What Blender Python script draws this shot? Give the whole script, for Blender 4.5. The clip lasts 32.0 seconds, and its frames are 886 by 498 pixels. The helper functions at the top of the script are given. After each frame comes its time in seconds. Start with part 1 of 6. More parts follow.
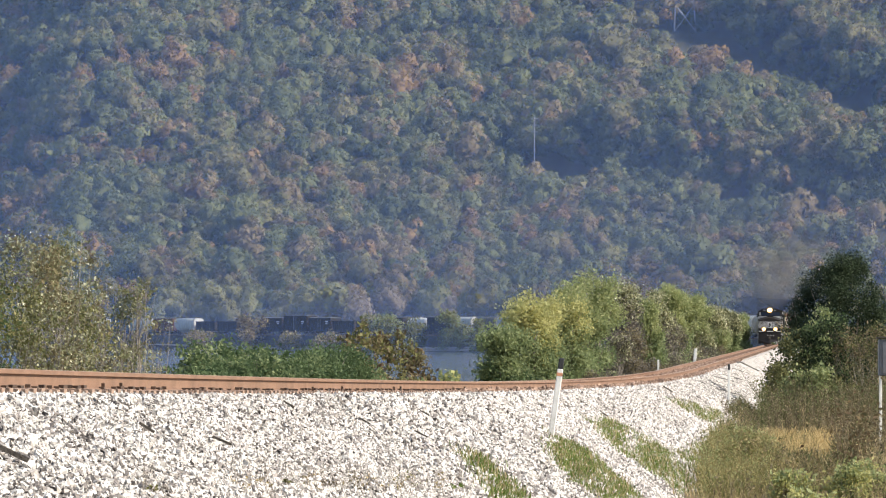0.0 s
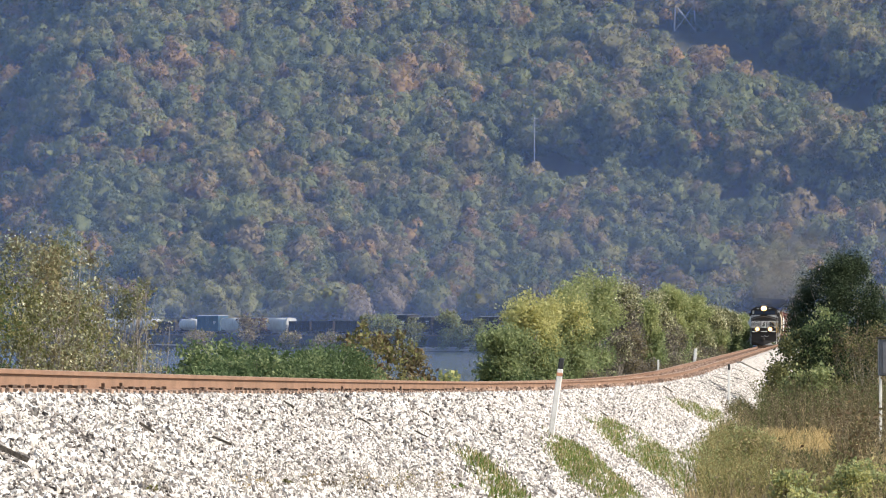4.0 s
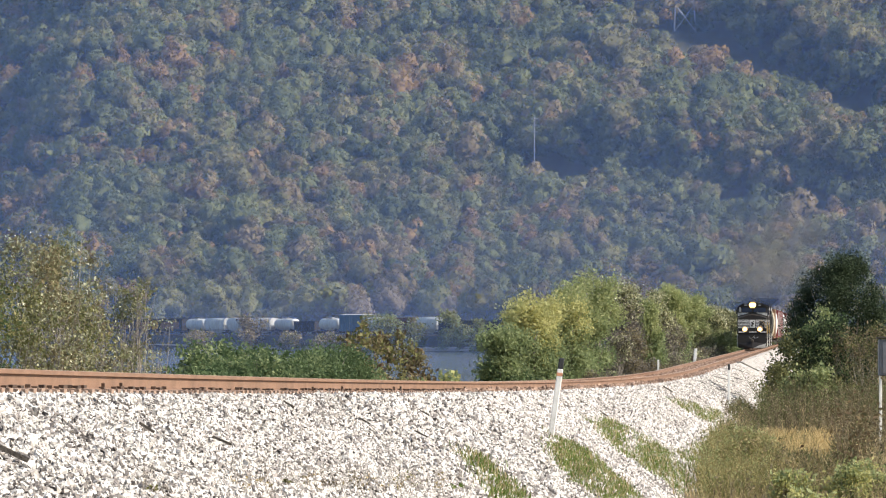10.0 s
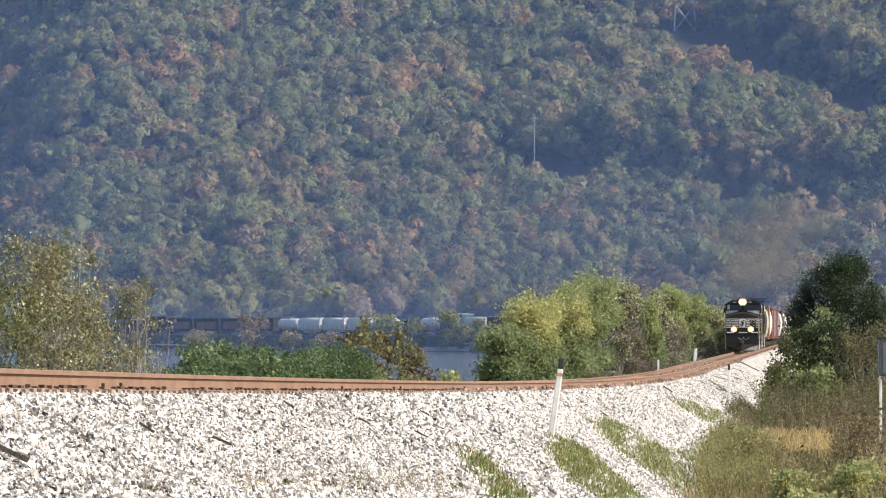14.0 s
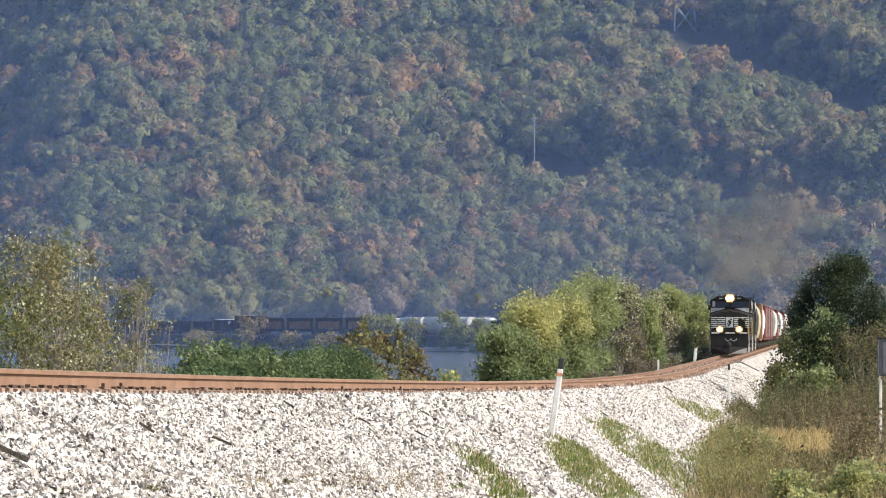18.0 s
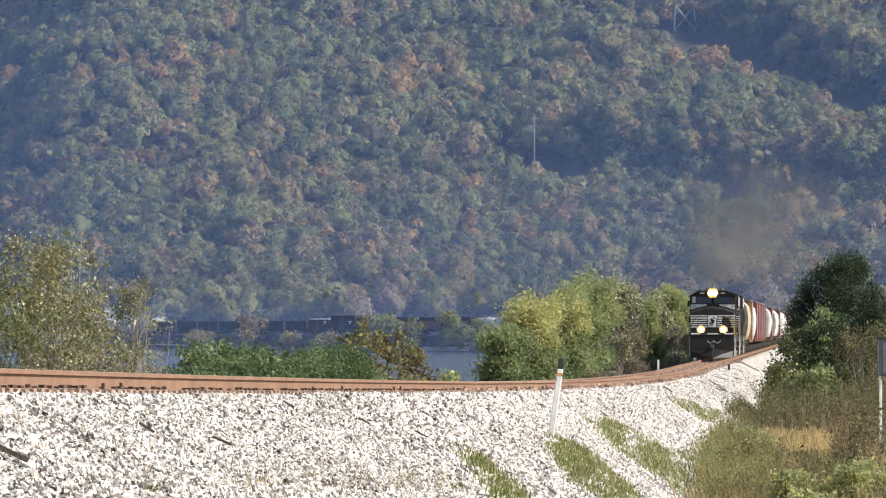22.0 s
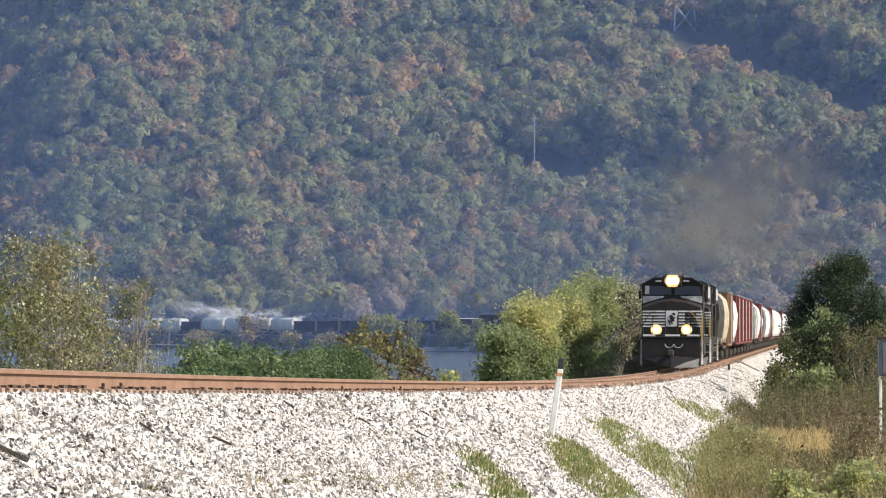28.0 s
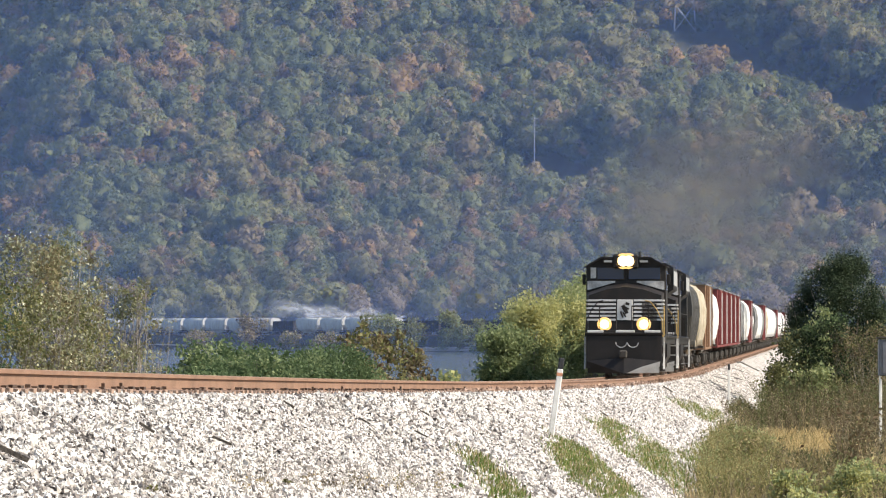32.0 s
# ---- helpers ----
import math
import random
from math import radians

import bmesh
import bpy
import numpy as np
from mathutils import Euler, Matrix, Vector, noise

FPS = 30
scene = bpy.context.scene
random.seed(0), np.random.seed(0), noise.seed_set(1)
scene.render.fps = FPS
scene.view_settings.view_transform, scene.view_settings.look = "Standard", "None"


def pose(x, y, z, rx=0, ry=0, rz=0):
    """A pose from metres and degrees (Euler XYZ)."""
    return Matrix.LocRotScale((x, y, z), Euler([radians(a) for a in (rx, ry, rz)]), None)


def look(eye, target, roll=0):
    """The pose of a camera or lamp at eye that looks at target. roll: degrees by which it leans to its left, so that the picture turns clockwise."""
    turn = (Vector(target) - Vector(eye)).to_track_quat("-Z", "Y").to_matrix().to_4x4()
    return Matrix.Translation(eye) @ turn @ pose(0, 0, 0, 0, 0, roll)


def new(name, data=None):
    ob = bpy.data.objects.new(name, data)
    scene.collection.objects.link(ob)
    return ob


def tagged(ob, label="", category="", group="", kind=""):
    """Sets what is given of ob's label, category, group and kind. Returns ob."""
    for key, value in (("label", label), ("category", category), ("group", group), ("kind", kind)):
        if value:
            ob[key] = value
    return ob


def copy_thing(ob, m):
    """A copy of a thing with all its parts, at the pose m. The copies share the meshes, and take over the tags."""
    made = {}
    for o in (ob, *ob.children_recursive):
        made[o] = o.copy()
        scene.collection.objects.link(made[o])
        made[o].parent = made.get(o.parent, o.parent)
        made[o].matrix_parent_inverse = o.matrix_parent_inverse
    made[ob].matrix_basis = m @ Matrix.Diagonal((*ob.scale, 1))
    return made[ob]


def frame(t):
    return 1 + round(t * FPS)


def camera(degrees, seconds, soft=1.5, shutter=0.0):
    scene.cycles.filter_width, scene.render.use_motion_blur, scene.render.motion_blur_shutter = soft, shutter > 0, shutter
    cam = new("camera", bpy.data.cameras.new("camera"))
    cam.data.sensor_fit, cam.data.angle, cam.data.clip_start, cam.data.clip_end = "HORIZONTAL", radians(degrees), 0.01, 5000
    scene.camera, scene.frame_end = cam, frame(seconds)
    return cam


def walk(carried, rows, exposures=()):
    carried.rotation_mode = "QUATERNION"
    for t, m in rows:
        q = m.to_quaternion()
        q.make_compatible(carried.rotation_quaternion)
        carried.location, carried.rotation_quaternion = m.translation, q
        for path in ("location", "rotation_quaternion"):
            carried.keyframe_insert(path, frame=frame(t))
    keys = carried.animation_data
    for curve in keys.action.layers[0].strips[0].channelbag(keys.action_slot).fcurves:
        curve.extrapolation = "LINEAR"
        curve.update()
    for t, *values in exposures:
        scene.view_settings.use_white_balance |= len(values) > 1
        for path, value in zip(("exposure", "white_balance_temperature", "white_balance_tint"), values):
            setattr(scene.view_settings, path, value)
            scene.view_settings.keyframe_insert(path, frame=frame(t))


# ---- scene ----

# The camera stands still on a rise beside the line, with a very long lens.
EYE = (0.0, 0.0, 4.0)
cam = camera(7.94, 32.0, soft=1.15)
walk(cam, [(0.0, look(EYE, (0.0, 11300.0, 145.0))), (32.0, look(EYE, (0.0, 11300.0, 145.0)))],
     [(0.0, 0.95, 6700, 10), (32.0, 0.95, 6700, 10)])

# ---- daylight: afternoon sun from the right, clear sky ----
SUN_TURN, SUN_UP = radians(103), radians(39)
world = bpy.data.worlds.new("sky")
scene.world = world
world.use_nodes = True
sky = world.node_tree.nodes.new("ShaderNodeTexSky")
sky.sky_type, sky.sun_disc = "NISHITA", False
sky.sun_elevation, sky.sun_rotation = SUN_UP, SUN_TURN
world.node_tree.links.new(sky.outputs[0], world.node_tree.nodes["Background"].inputs[0])
world.node_tree.nodes["Background"].inputs[1].default_value = 0.11
sun = new("sun", bpy.data.lights.new("sun", "SUN"))
sun.data.energy, sun.data.angle, sun.data.color = 4.2, radians(0.5), (1.0, 0.94, 0.84)
SUN_WAY = Vector((math.sin(SUN_TURN) * math.cos(SUN_UP), math.cos(SUN_TURN) * math.cos(SUN_UP), math.sin(SUN_UP)))
sun.matrix_world = look(SUN_WAY * 300, (0, 0, 0))


# ---- materials ----
def nodes_of(name):
    m = bpy.data.materials.new(name)
    m.use_nodes = True
    return m, m.node_tree.nodes, m.node_tree.links, m.node_tree.nodes["Principled BSDF"]


def surface(name, a, b, size=0.5, rough=0.7, metal=0.0, bump=0.3, grain=0.03, dirt=None, spec=0.5, span=(0.45, 0.95), streaks=(1.0, 1.0, 0.18)):
    """Two tones mixed by a coarse and a fine noise, with fine relief; size and grain in metres; dirt: a third tone in streaks."""
    m, nd, ln, p = nodes_of(name)
    tc = nd.new("ShaderNodeTexCoord")
    coarse, fine = nd.new("ShaderNodeTexNoise"), nd.new("ShaderNodeTexNoise")
    coarse.inputs["Scale"].default_value, fine.inputs["Scale"].default_value = 1 / size, 1 / grain
    coarse.inputs["Detail"].default_value, fine.inputs["Detail"].default_value = 5, 3
    for n in (coarse, fine):
        ln.new(tc.outputs["Object"], n.inputs["Vector"])
    add = nd.new("ShaderNodeMath")
    add.operation = "MULTIPLY_ADD"
    add.inputs[1].default_value = 0.4
    ln.new(fine.outputs["Fac"], add.inputs[0])
    ln.new(coarse.outputs["Fac"], add.inputs[2])
    ramp = nd.new("ShaderNodeValToRGB")
    ramp.color_ramp.elements[0].position, ramp.color_ramp.elements[1].position = span
    ramp.color_ramp.elements[0].color, ramp.color_ramp.elements[1].color = (*a, 1), (*b, 1)
    ln.new(add.outputs[0], ramp.inputs[0])
    out = ramp.outputs[0]
    if dirt:
        streak = nd.new("ShaderNodeTexNoise")
        streak.inputs["Scale"].default_value, streak.inputs["Detail"].default_value = 1.6, 6
        stretch = nd.new("ShaderNodeMapping")
        stretch.inputs["Scale"].default_value = streaks
        ln.new(tc.outputs["Object"], stretch.inputs[0])
        ln.new(stretch.outputs[0], streak.inputs["Vector"])
        cut = nd.new("ShaderNodeMapRange")
        cut.inputs[1].default_value, cut.inputs[2].default_value = 0.5, 0.75
        cut.inputs[4].default_value = 0.75
        ln.new(streak.outputs["Fac"], cut.inputs[0])
        mix = nd.new("ShaderNodeMix")
        mix.data_type = "RGBA"
        ln.new(cut.outputs[0], mix.inputs["Factor"])
        ln.new(out, mix.inputs["A"])
        mix.inputs["B"].default_value = (*dirt, 1)
        out = mix.outputs["Result"]
    ln.new(out, p.inputs["Base Color"])
    p.inputs["Roughness"].default_value, p.inputs["Metallic"].default_value = rough, metal
    p.inputs["Specular IOR Level"].default_value = spec
    if bump:
        bp = nd.new("ShaderNodeBump")
        bp.inputs["Strength"].default_value, bp.inputs["Distance"].default_value = bump, grain
        ln.new(fine.outputs["Fac"], bp.inputs["Height"])
        ln.new(bp.outputs[0], p.inputs["Normal"])
    return m


def leaves(name, tones, pass_light=0.35, patch=0.8, per_island=0.75, rough=0.6, grain=0.0, gloss=0.15):
    """Foliage: tones along a ramp, chosen by island and by a soft patchwork; some light comes through the leaf."""
    m, nd, ln, p = nodes_of(name)
    geo, tc, n = nd.new("ShaderNodeNewGeometry"), nd.new("ShaderNodeTexCoord"), nd.new("ShaderNodeTexNoise")
    n.inputs["Scale"].default_value, n.inputs["Detail"].default_value = 1 / patch, 3
    ln.new(tc.outputs["Object"], n.inputs["Vector"])
    mix = nd.new("ShaderNodeMix")
    mix.inputs["Factor"].default_value = per_island
    spread = nd.new("ShaderNodeMapRange")
    spread.inputs[1].default_value, spread.inputs[2].default_value = 0.3, 0.7
    ln.new(n.outputs["Fac"], spread.inputs[0])
    ln.new(spread.outputs[0], mix.inputs["A"])
    ln.new(geo.outputs["Random Per Island"], mix.inputs["B"])
    ramp = nd.new("ShaderNodeValToRGB")
    el = ramp.color_ramp.elements
    while len(el) < len(tones):
        el.new(0.5)
    for i, c in enumerate(tones):
        el[i].position, el[i].color = (i + 0.5) / len(tones), (*c, 1)
    level = mix.outputs["Result"]
    if grain:
        # sprays of leaves within a crown: fine mottling and relief
        fine, add, bp = nd.new("ShaderNodeTexNoise"), nd.new("ShaderNodeMath"), nd.new("ShaderNodeBump")
        fine.inputs["Scale"].default_value, fine.inputs["Detail"].default_value = 1 / grain, 2
        ln.new(tc.outputs["Object"], fine.inputs["Vector"])
        add.operation = "MULTIPLY_ADD"
        add.inputs[1].default_value = 0.7
        shift = nd.new("ShaderNodeMath")
        shift.operation = "SUBTRACT"
        shift.inputs[1].default_value = 0.5
        ln.new(fine.outputs["Fac"], shift.inputs[0])
        ln.new(shift.outputs[0], add.inputs[0])
        ln.new(level, add.inputs[2])
        level = add.outputs[0]
        bp.inputs["Strength"].default_value, bp.inputs["Distance"].default_value = 0.7, grain * 0.6
        ln.new(fine.outputs["Fac"], bp.inputs["Height"])
        ln.new(bp.outputs[0], p.inputs["Normal"])
    ln.new(level, ramp.inputs[0])
    ln.new(ramp.outputs[0], p.inputs["Base Color"])
    p.inputs["Roughness"].default_value = rough
    p.inputs["Specular IOR Level"].default_value = gloss
    if pass_light:
        tr, sh = nd.new("ShaderNodeBsdfTranslucent"), nd.new("ShaderNodeMixShader")
        ln.new(ramp.outputs[0], tr.inputs["Color"])
        sh.inputs[0].default_value = pass_light
        ln.new(p.outputs[0], sh.inputs[1])
        ln.new(tr.outputs[0], sh.inputs[2])
        ln.new(sh.outputs[0], nd["Material Output"].inputs["Surface"])
    return m


def lamp_glow(name, colour, strength):
    m, nd, ln, p = nodes_of(name)
    p.inputs["Base Color"].default_value = (0.02, 0.02, 0.02, 1)
    p.inputs["Emission Color"].default_value = (*colour, 1)
    p.inputs["Emission Strength"].default_value = strength
    return m


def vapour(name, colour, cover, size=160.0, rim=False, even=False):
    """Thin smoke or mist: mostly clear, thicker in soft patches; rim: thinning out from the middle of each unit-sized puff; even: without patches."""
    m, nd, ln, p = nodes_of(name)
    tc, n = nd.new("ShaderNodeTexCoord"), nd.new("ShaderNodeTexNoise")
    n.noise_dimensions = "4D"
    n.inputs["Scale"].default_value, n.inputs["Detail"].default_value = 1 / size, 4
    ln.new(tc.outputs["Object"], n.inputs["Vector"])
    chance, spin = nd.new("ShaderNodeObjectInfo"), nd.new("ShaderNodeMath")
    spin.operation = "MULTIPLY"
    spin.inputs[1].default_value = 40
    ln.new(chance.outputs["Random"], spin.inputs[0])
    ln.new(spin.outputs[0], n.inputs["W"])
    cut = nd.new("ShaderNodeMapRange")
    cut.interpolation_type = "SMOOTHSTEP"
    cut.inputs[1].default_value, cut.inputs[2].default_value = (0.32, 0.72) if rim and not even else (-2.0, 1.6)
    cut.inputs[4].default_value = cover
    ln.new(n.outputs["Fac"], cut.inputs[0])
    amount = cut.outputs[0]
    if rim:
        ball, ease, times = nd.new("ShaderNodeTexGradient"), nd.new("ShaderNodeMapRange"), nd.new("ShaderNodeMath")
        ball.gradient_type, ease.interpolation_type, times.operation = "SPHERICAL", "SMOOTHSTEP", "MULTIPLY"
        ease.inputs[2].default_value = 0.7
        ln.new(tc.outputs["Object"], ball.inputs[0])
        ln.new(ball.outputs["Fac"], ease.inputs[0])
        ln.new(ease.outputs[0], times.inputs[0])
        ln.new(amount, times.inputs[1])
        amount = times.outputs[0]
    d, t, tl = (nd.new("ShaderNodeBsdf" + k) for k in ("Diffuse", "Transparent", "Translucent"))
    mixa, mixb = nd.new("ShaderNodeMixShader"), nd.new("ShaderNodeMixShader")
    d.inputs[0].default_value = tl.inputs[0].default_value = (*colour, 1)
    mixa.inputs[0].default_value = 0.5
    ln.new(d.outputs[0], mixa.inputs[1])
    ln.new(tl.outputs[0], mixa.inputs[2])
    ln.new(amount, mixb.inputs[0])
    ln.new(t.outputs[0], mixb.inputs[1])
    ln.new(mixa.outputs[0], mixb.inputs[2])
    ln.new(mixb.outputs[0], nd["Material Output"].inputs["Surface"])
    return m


# ---- mesh helpers ----
def mesh_of(name, verts, faces, mats, smooth=False, index=None, normals=None):
    me = bpy.data.meshes.new(name)
    verts, faces = np.asarray(verts, "f4"), np.asarray(faces, "i4")
    nv, (nf, k) = len(verts), faces.shape
    me.vertices.add(nv)
    me.vertices.foreach_set("co", verts.ravel())
    me.loops.add(nf * k)
    me.loops.foreach_set("vertex_index", faces.ravel())
    me.polygons.add(nf)
    me.polygons.foreach_set("loop_start", np.arange(0, nf * k, k, dtype="i4"))
    me.polygons.foreach_set("loop_total", np.full(nf, k, "i4"))
    me.polygons.foreach_set("use_smooth", np.full(nf, smooth))
    for m in mats if isinstance(mats, (list, tuple)) else [mats]:
        me.materials.append(m)
    if index is not None:
        me.polygons.foreach_set("material_index", np.asarray(index, "i4"))
    me.update(calc_edges=True)
    me.validate()
    if normals is not None:
        me.normals_split_custom_set_from_vertices(normals)
    return me


def thing(name, label, category, m=None, group="", kind="", mesh=None):
    ob = new(name, mesh)
    if m is not None:
        ob.matrix_basis = m
    return tagged(ob, label, category, group, kind)


def part(name, bm, material, parent, label="", smooth=False):
    me = bpy.data.meshes.new(name)
    if smooth:
        for f in bm.faces:
            f.smooth = True
    bm.to_mesh(me)
    bm.free()
    me.materials.append(material)
    ob = new(name, me)
    ob.parent = parent
    if label:
        ob["label"] = label
    return ob


def share(name, ob, parent, m):
    """A further part on the same mesh."""
    o = new(name, ob.data)
    o.parent = parent
    o.matrix_basis = m
    return o


def box(bm, x, y, z, sx, sy, sz, bevel=0.0, turn=None):
    """A box of that middle and those full sizes, its edges bevelled."""
    r = bmesh.ops.create_cube(bm, size=1.0)
    bmesh.ops.scale(bm, vec=(sx, sy, sz), verts=r["verts"])
    if bevel:
        b = bmesh.ops.bevel(bm, geom=list({e for v in r["verts"] for e in v.link_edges}), offset=bevel, segments=1, affect="EDGES")
        vs = list({v for f in b["faces"] for v in f.verts})
        r = {"verts": vs}
    if turn is not None:
        bmesh.ops.transform(bm, matrix=turn, verts=r["verts"])
    bmesh.ops.translate(bm, vec=(x, y, z), verts=r["verts"])
    return bm


def boxes(*rows, bevel=0.0):
    bm = bmesh.new()
    for r in rows:
        box(bm, *r, bevel=bevel)
    return bm


def rod(bm, a, b, r0, r1=None, sides=6):
    a, b = Vector(a), Vector(b)
    d = b - a
    if d.length < 1e-5:
        return bm
    m = Matrix.Translation((a + b) / 2) @ d.to_track_quat("Z", "Y").to_matrix().to_4x4()
    bmesh.ops.create_cone(bm, cap_ends=True, segments=sides, radius1=r0, radius2=r0 if r1 is None else r1, depth=d.length, matrix=m)
    return bm


def rods(pairs, r, sides=6):
    bm = bmesh.new()
    for a, b in pairs:
        rod(bm, a, b, r, sides=sides)
    return bm


def prism(bm, outline, y0, y1, taper=None):
    """An outline of (x, z) pushed along y; taper: the far outline if it differs."""
    a = [bm.verts.new((x, y0, z)) for x, z in outline]
    b = [bm.verts.new((x, y1, z)) for x, z in (taper or outline)]
    n = len(a)
    for i in range(n):
        bm.faces.new((a[i], a[(i + 1) % n], b[(i + 1) % n], b[i]))
    bm.faces.new(a[::-1])
    bm.faces.new(b)
    bmesh.ops.recalc_face_normals(bm, faces=bm.faces)
    return bm


# ---- the line of the railway ----
SLOPE, ARC_Y, ARC_R, ARC_TURN = 0.0608, 1120.0, 1150.0, radians(25)
BACK = math.atan(SLOPE)


def rail_height(y):
    """Height of the rail's top: level far off, climbing towards the viewer."""
    y = np.asarray(y, float)
    near = 1.245e-4 * np.maximum(332 - np.maximum(y, 40), 0) ** 1.7 + np.maximum(40 - y, 0) * 0.0108
    return 1.89 + near + 0.50 * np.clip((y - 1100) / 350, 0, 1)


def along(a):
    """The line's middle at a metres from abreast of the viewer: x, y, and the angle of the way back (to the right of +y)."""
    a = np.asarray(a, float)
    a0 = ARC_Y / math.cos(BACK)
    s = np.maximum(a - a0, 0)
    turned = np.minimum(s / ARC_R, ARC_TURN)
    th = BACK - turned
    more = np.maximum(s - ARC_R * ARC_TURN, 0)
    st = np.minimum(a, a0)
    x = -8 + st * math.sin(BACK) + ARC_R * (np.cos(th) - math.cos(BACK)) + more * np.sin(th)
    y = st * math.cos(BACK) + ARC_R * (math.sin(BACK) - np.sin(th)) + more * np.cos(th)
    return x, y, th


LINE_A = np.concatenate([np.arange(-120, 1120, 20), np.arange(1120, 2300, 12)]).astype(float)
LINE_X, LINE_Y, LINE_TH = along(LINE_A)


def beside(x, y):
    """Signed distance from the line (right of it is plus), and the line's a there."""
    x, y = np.asarray(x, float), np.asarray(y, float)
    best, side, where = np.full(x.shape, 1e9), np.zeros(x.shape), np.zeros(x.shape)
    for px, py, th, a in zip(LINE_X, LINE_Y, LINE_TH, LINE_A):
        dx, dy = x - px, y - py
        d = dx * dx + dy * dy
        k = d < best
        best = np.where(k, d, best)
        side = np.where(k, dx * math.cos(th) - dy * math.sin(th), side)
        where = np.where(k, a + dx * math.sin(th) + dy * math.cos(th), where)
    return np.where(np.abs(side) > 0, np.sign(side) * np.maximum(np.abs(side), np.sqrt(best) - 12), side), where


def spot(a, right, up=0.0):
    """A place beside the line: a metres back, right of the middle, above the rail's top."""
    x, y, th = along(a)
    return float(x + right * math.cos(th)), float(y - right * math.sin(th)), float(rail_height(y)) + up


def soft(v, a, b):
    t = np.clip((v - a) / (b - a), 0, 1)
    return t * t * (3 - 2 * t)


# ---- the ground: one sheet ----
WATER_Z = -1.6
CUTS = (((66, 2178), (150, 2060), 38, 9), ((4, 2048), (138, 1963), 31, 8))  # cleared strips on the hill: ends, width, rise of the bank above


def cut_distance(x, y, a, b):
    ax, ay = a
    dx, dy = b[0] - ax, b[1] - ay
    n = math.hypot(dx, dy)
    t = ((x - ax) * dx + (y - ay) * dy) / n
    off = ((x - ax) * dy - (y - ay) * dx) / -n  # right of the strip is plus
    return off, t, n


def waves(x, y, size, seed):
    k = 2 * math.pi / size
    r = np.random.RandomState(seed)
    v = 0
    for i in range(6):
        th, ph = r.uniform(0, math.pi), r.uniform(0, 6.28)
        f = k * r.uniform(0.6, 1.9)
        v = v + np.sin(f * (x * math.cos(th) + y * math.sin(th)) + ph) / 6 ** 0.5
    return v


def hill_toe(x):
    """Where the hill begins: it draws back behind the far stretch of line."""
    return 1876 + 2.4 * np.maximum(-np.asarray(x, float) - 118, 0)


def hill_height(x, y):
    t = np.maximum(y - hill_toe(x), 0)
    steep = np.minimum(t, 520)
    z = 0.36 * steep - 5 * (1 - np.exp(-steep / 40)) + 0.08 * np.maximum(t - 520, 0)
    # folds and shallow gullies running down the slope
    rough = np.clip(t / 90, 0, 1)
    z = z + rough * (2.2 * waves(x, y * 0.45, 150, 3) + 0.7 * waves(x, y, 60, 4))
    for a, b, w, rise in CUTS:
        off, s, n = cut_distance(x, y, a, b)
        fade = soft(s, -10, 50) * (1 - soft(s, n + 60, n + 240))
        z = z + fade * rise * (soft(off, w / 2 - 4, w / 2 + 5) - soft(off, 40, 140))
    return z


def ground_height(x, y):
    side, a = beside(x, y)
    ly = along(np.clip(a, -120, 2290))[1]
    rail = rail_height(ly)
    lump = 0.12 * waves(x, y, 9, 1) + 0.25 * waves(x, y, 31, 2)
    # to the right: a low verge, a shallow ditch and rough ground
    right = rail - 2.7 + 0.9 * soft(side, 7, 30) + lump + 2.0 * soft(side, 40, 160)
    # to the left: a bank that runs down into the river
    bank = 11 + 3 * soft(y, 300, 500)
    left = rail - 2.2 - (rail - 2.2 - WATER_Z + 2.0) * soft(-side, bank, bank + 16) + lump * 0.6
    z = np.where(side > 0, right, left)
    # under the line itself
    z = np.where(np.abs(side) < 3, rail - 2.6, z)
    # beyond the far stretch of line: the foot of the hill
    beyond = (ly > 1200) & (side > 0)
    far = rail - 2.4 + lump
    z = np.where(beyond, far, z)
    z = np.where(ly > 1300, np.where(side > 0, far, rail - 2.2 - (rail - 2.2 - WATER_Z + 2.0) * soft(-side, 2, 6) + lump * 0.3), z)
    k = soft(y, hill_toe(x) - 60, hill_toe(x) + 4)
    # near the viewer: the rise on which the camera stands
    stand = soft(-np.hypot(x - 1, y), -24, -6)
    z = np.where(y < 60, z + stand * (2.25 - z), z)
    return z * (1 - k) + k * (0.8 + hill_height(x, y) + lump)


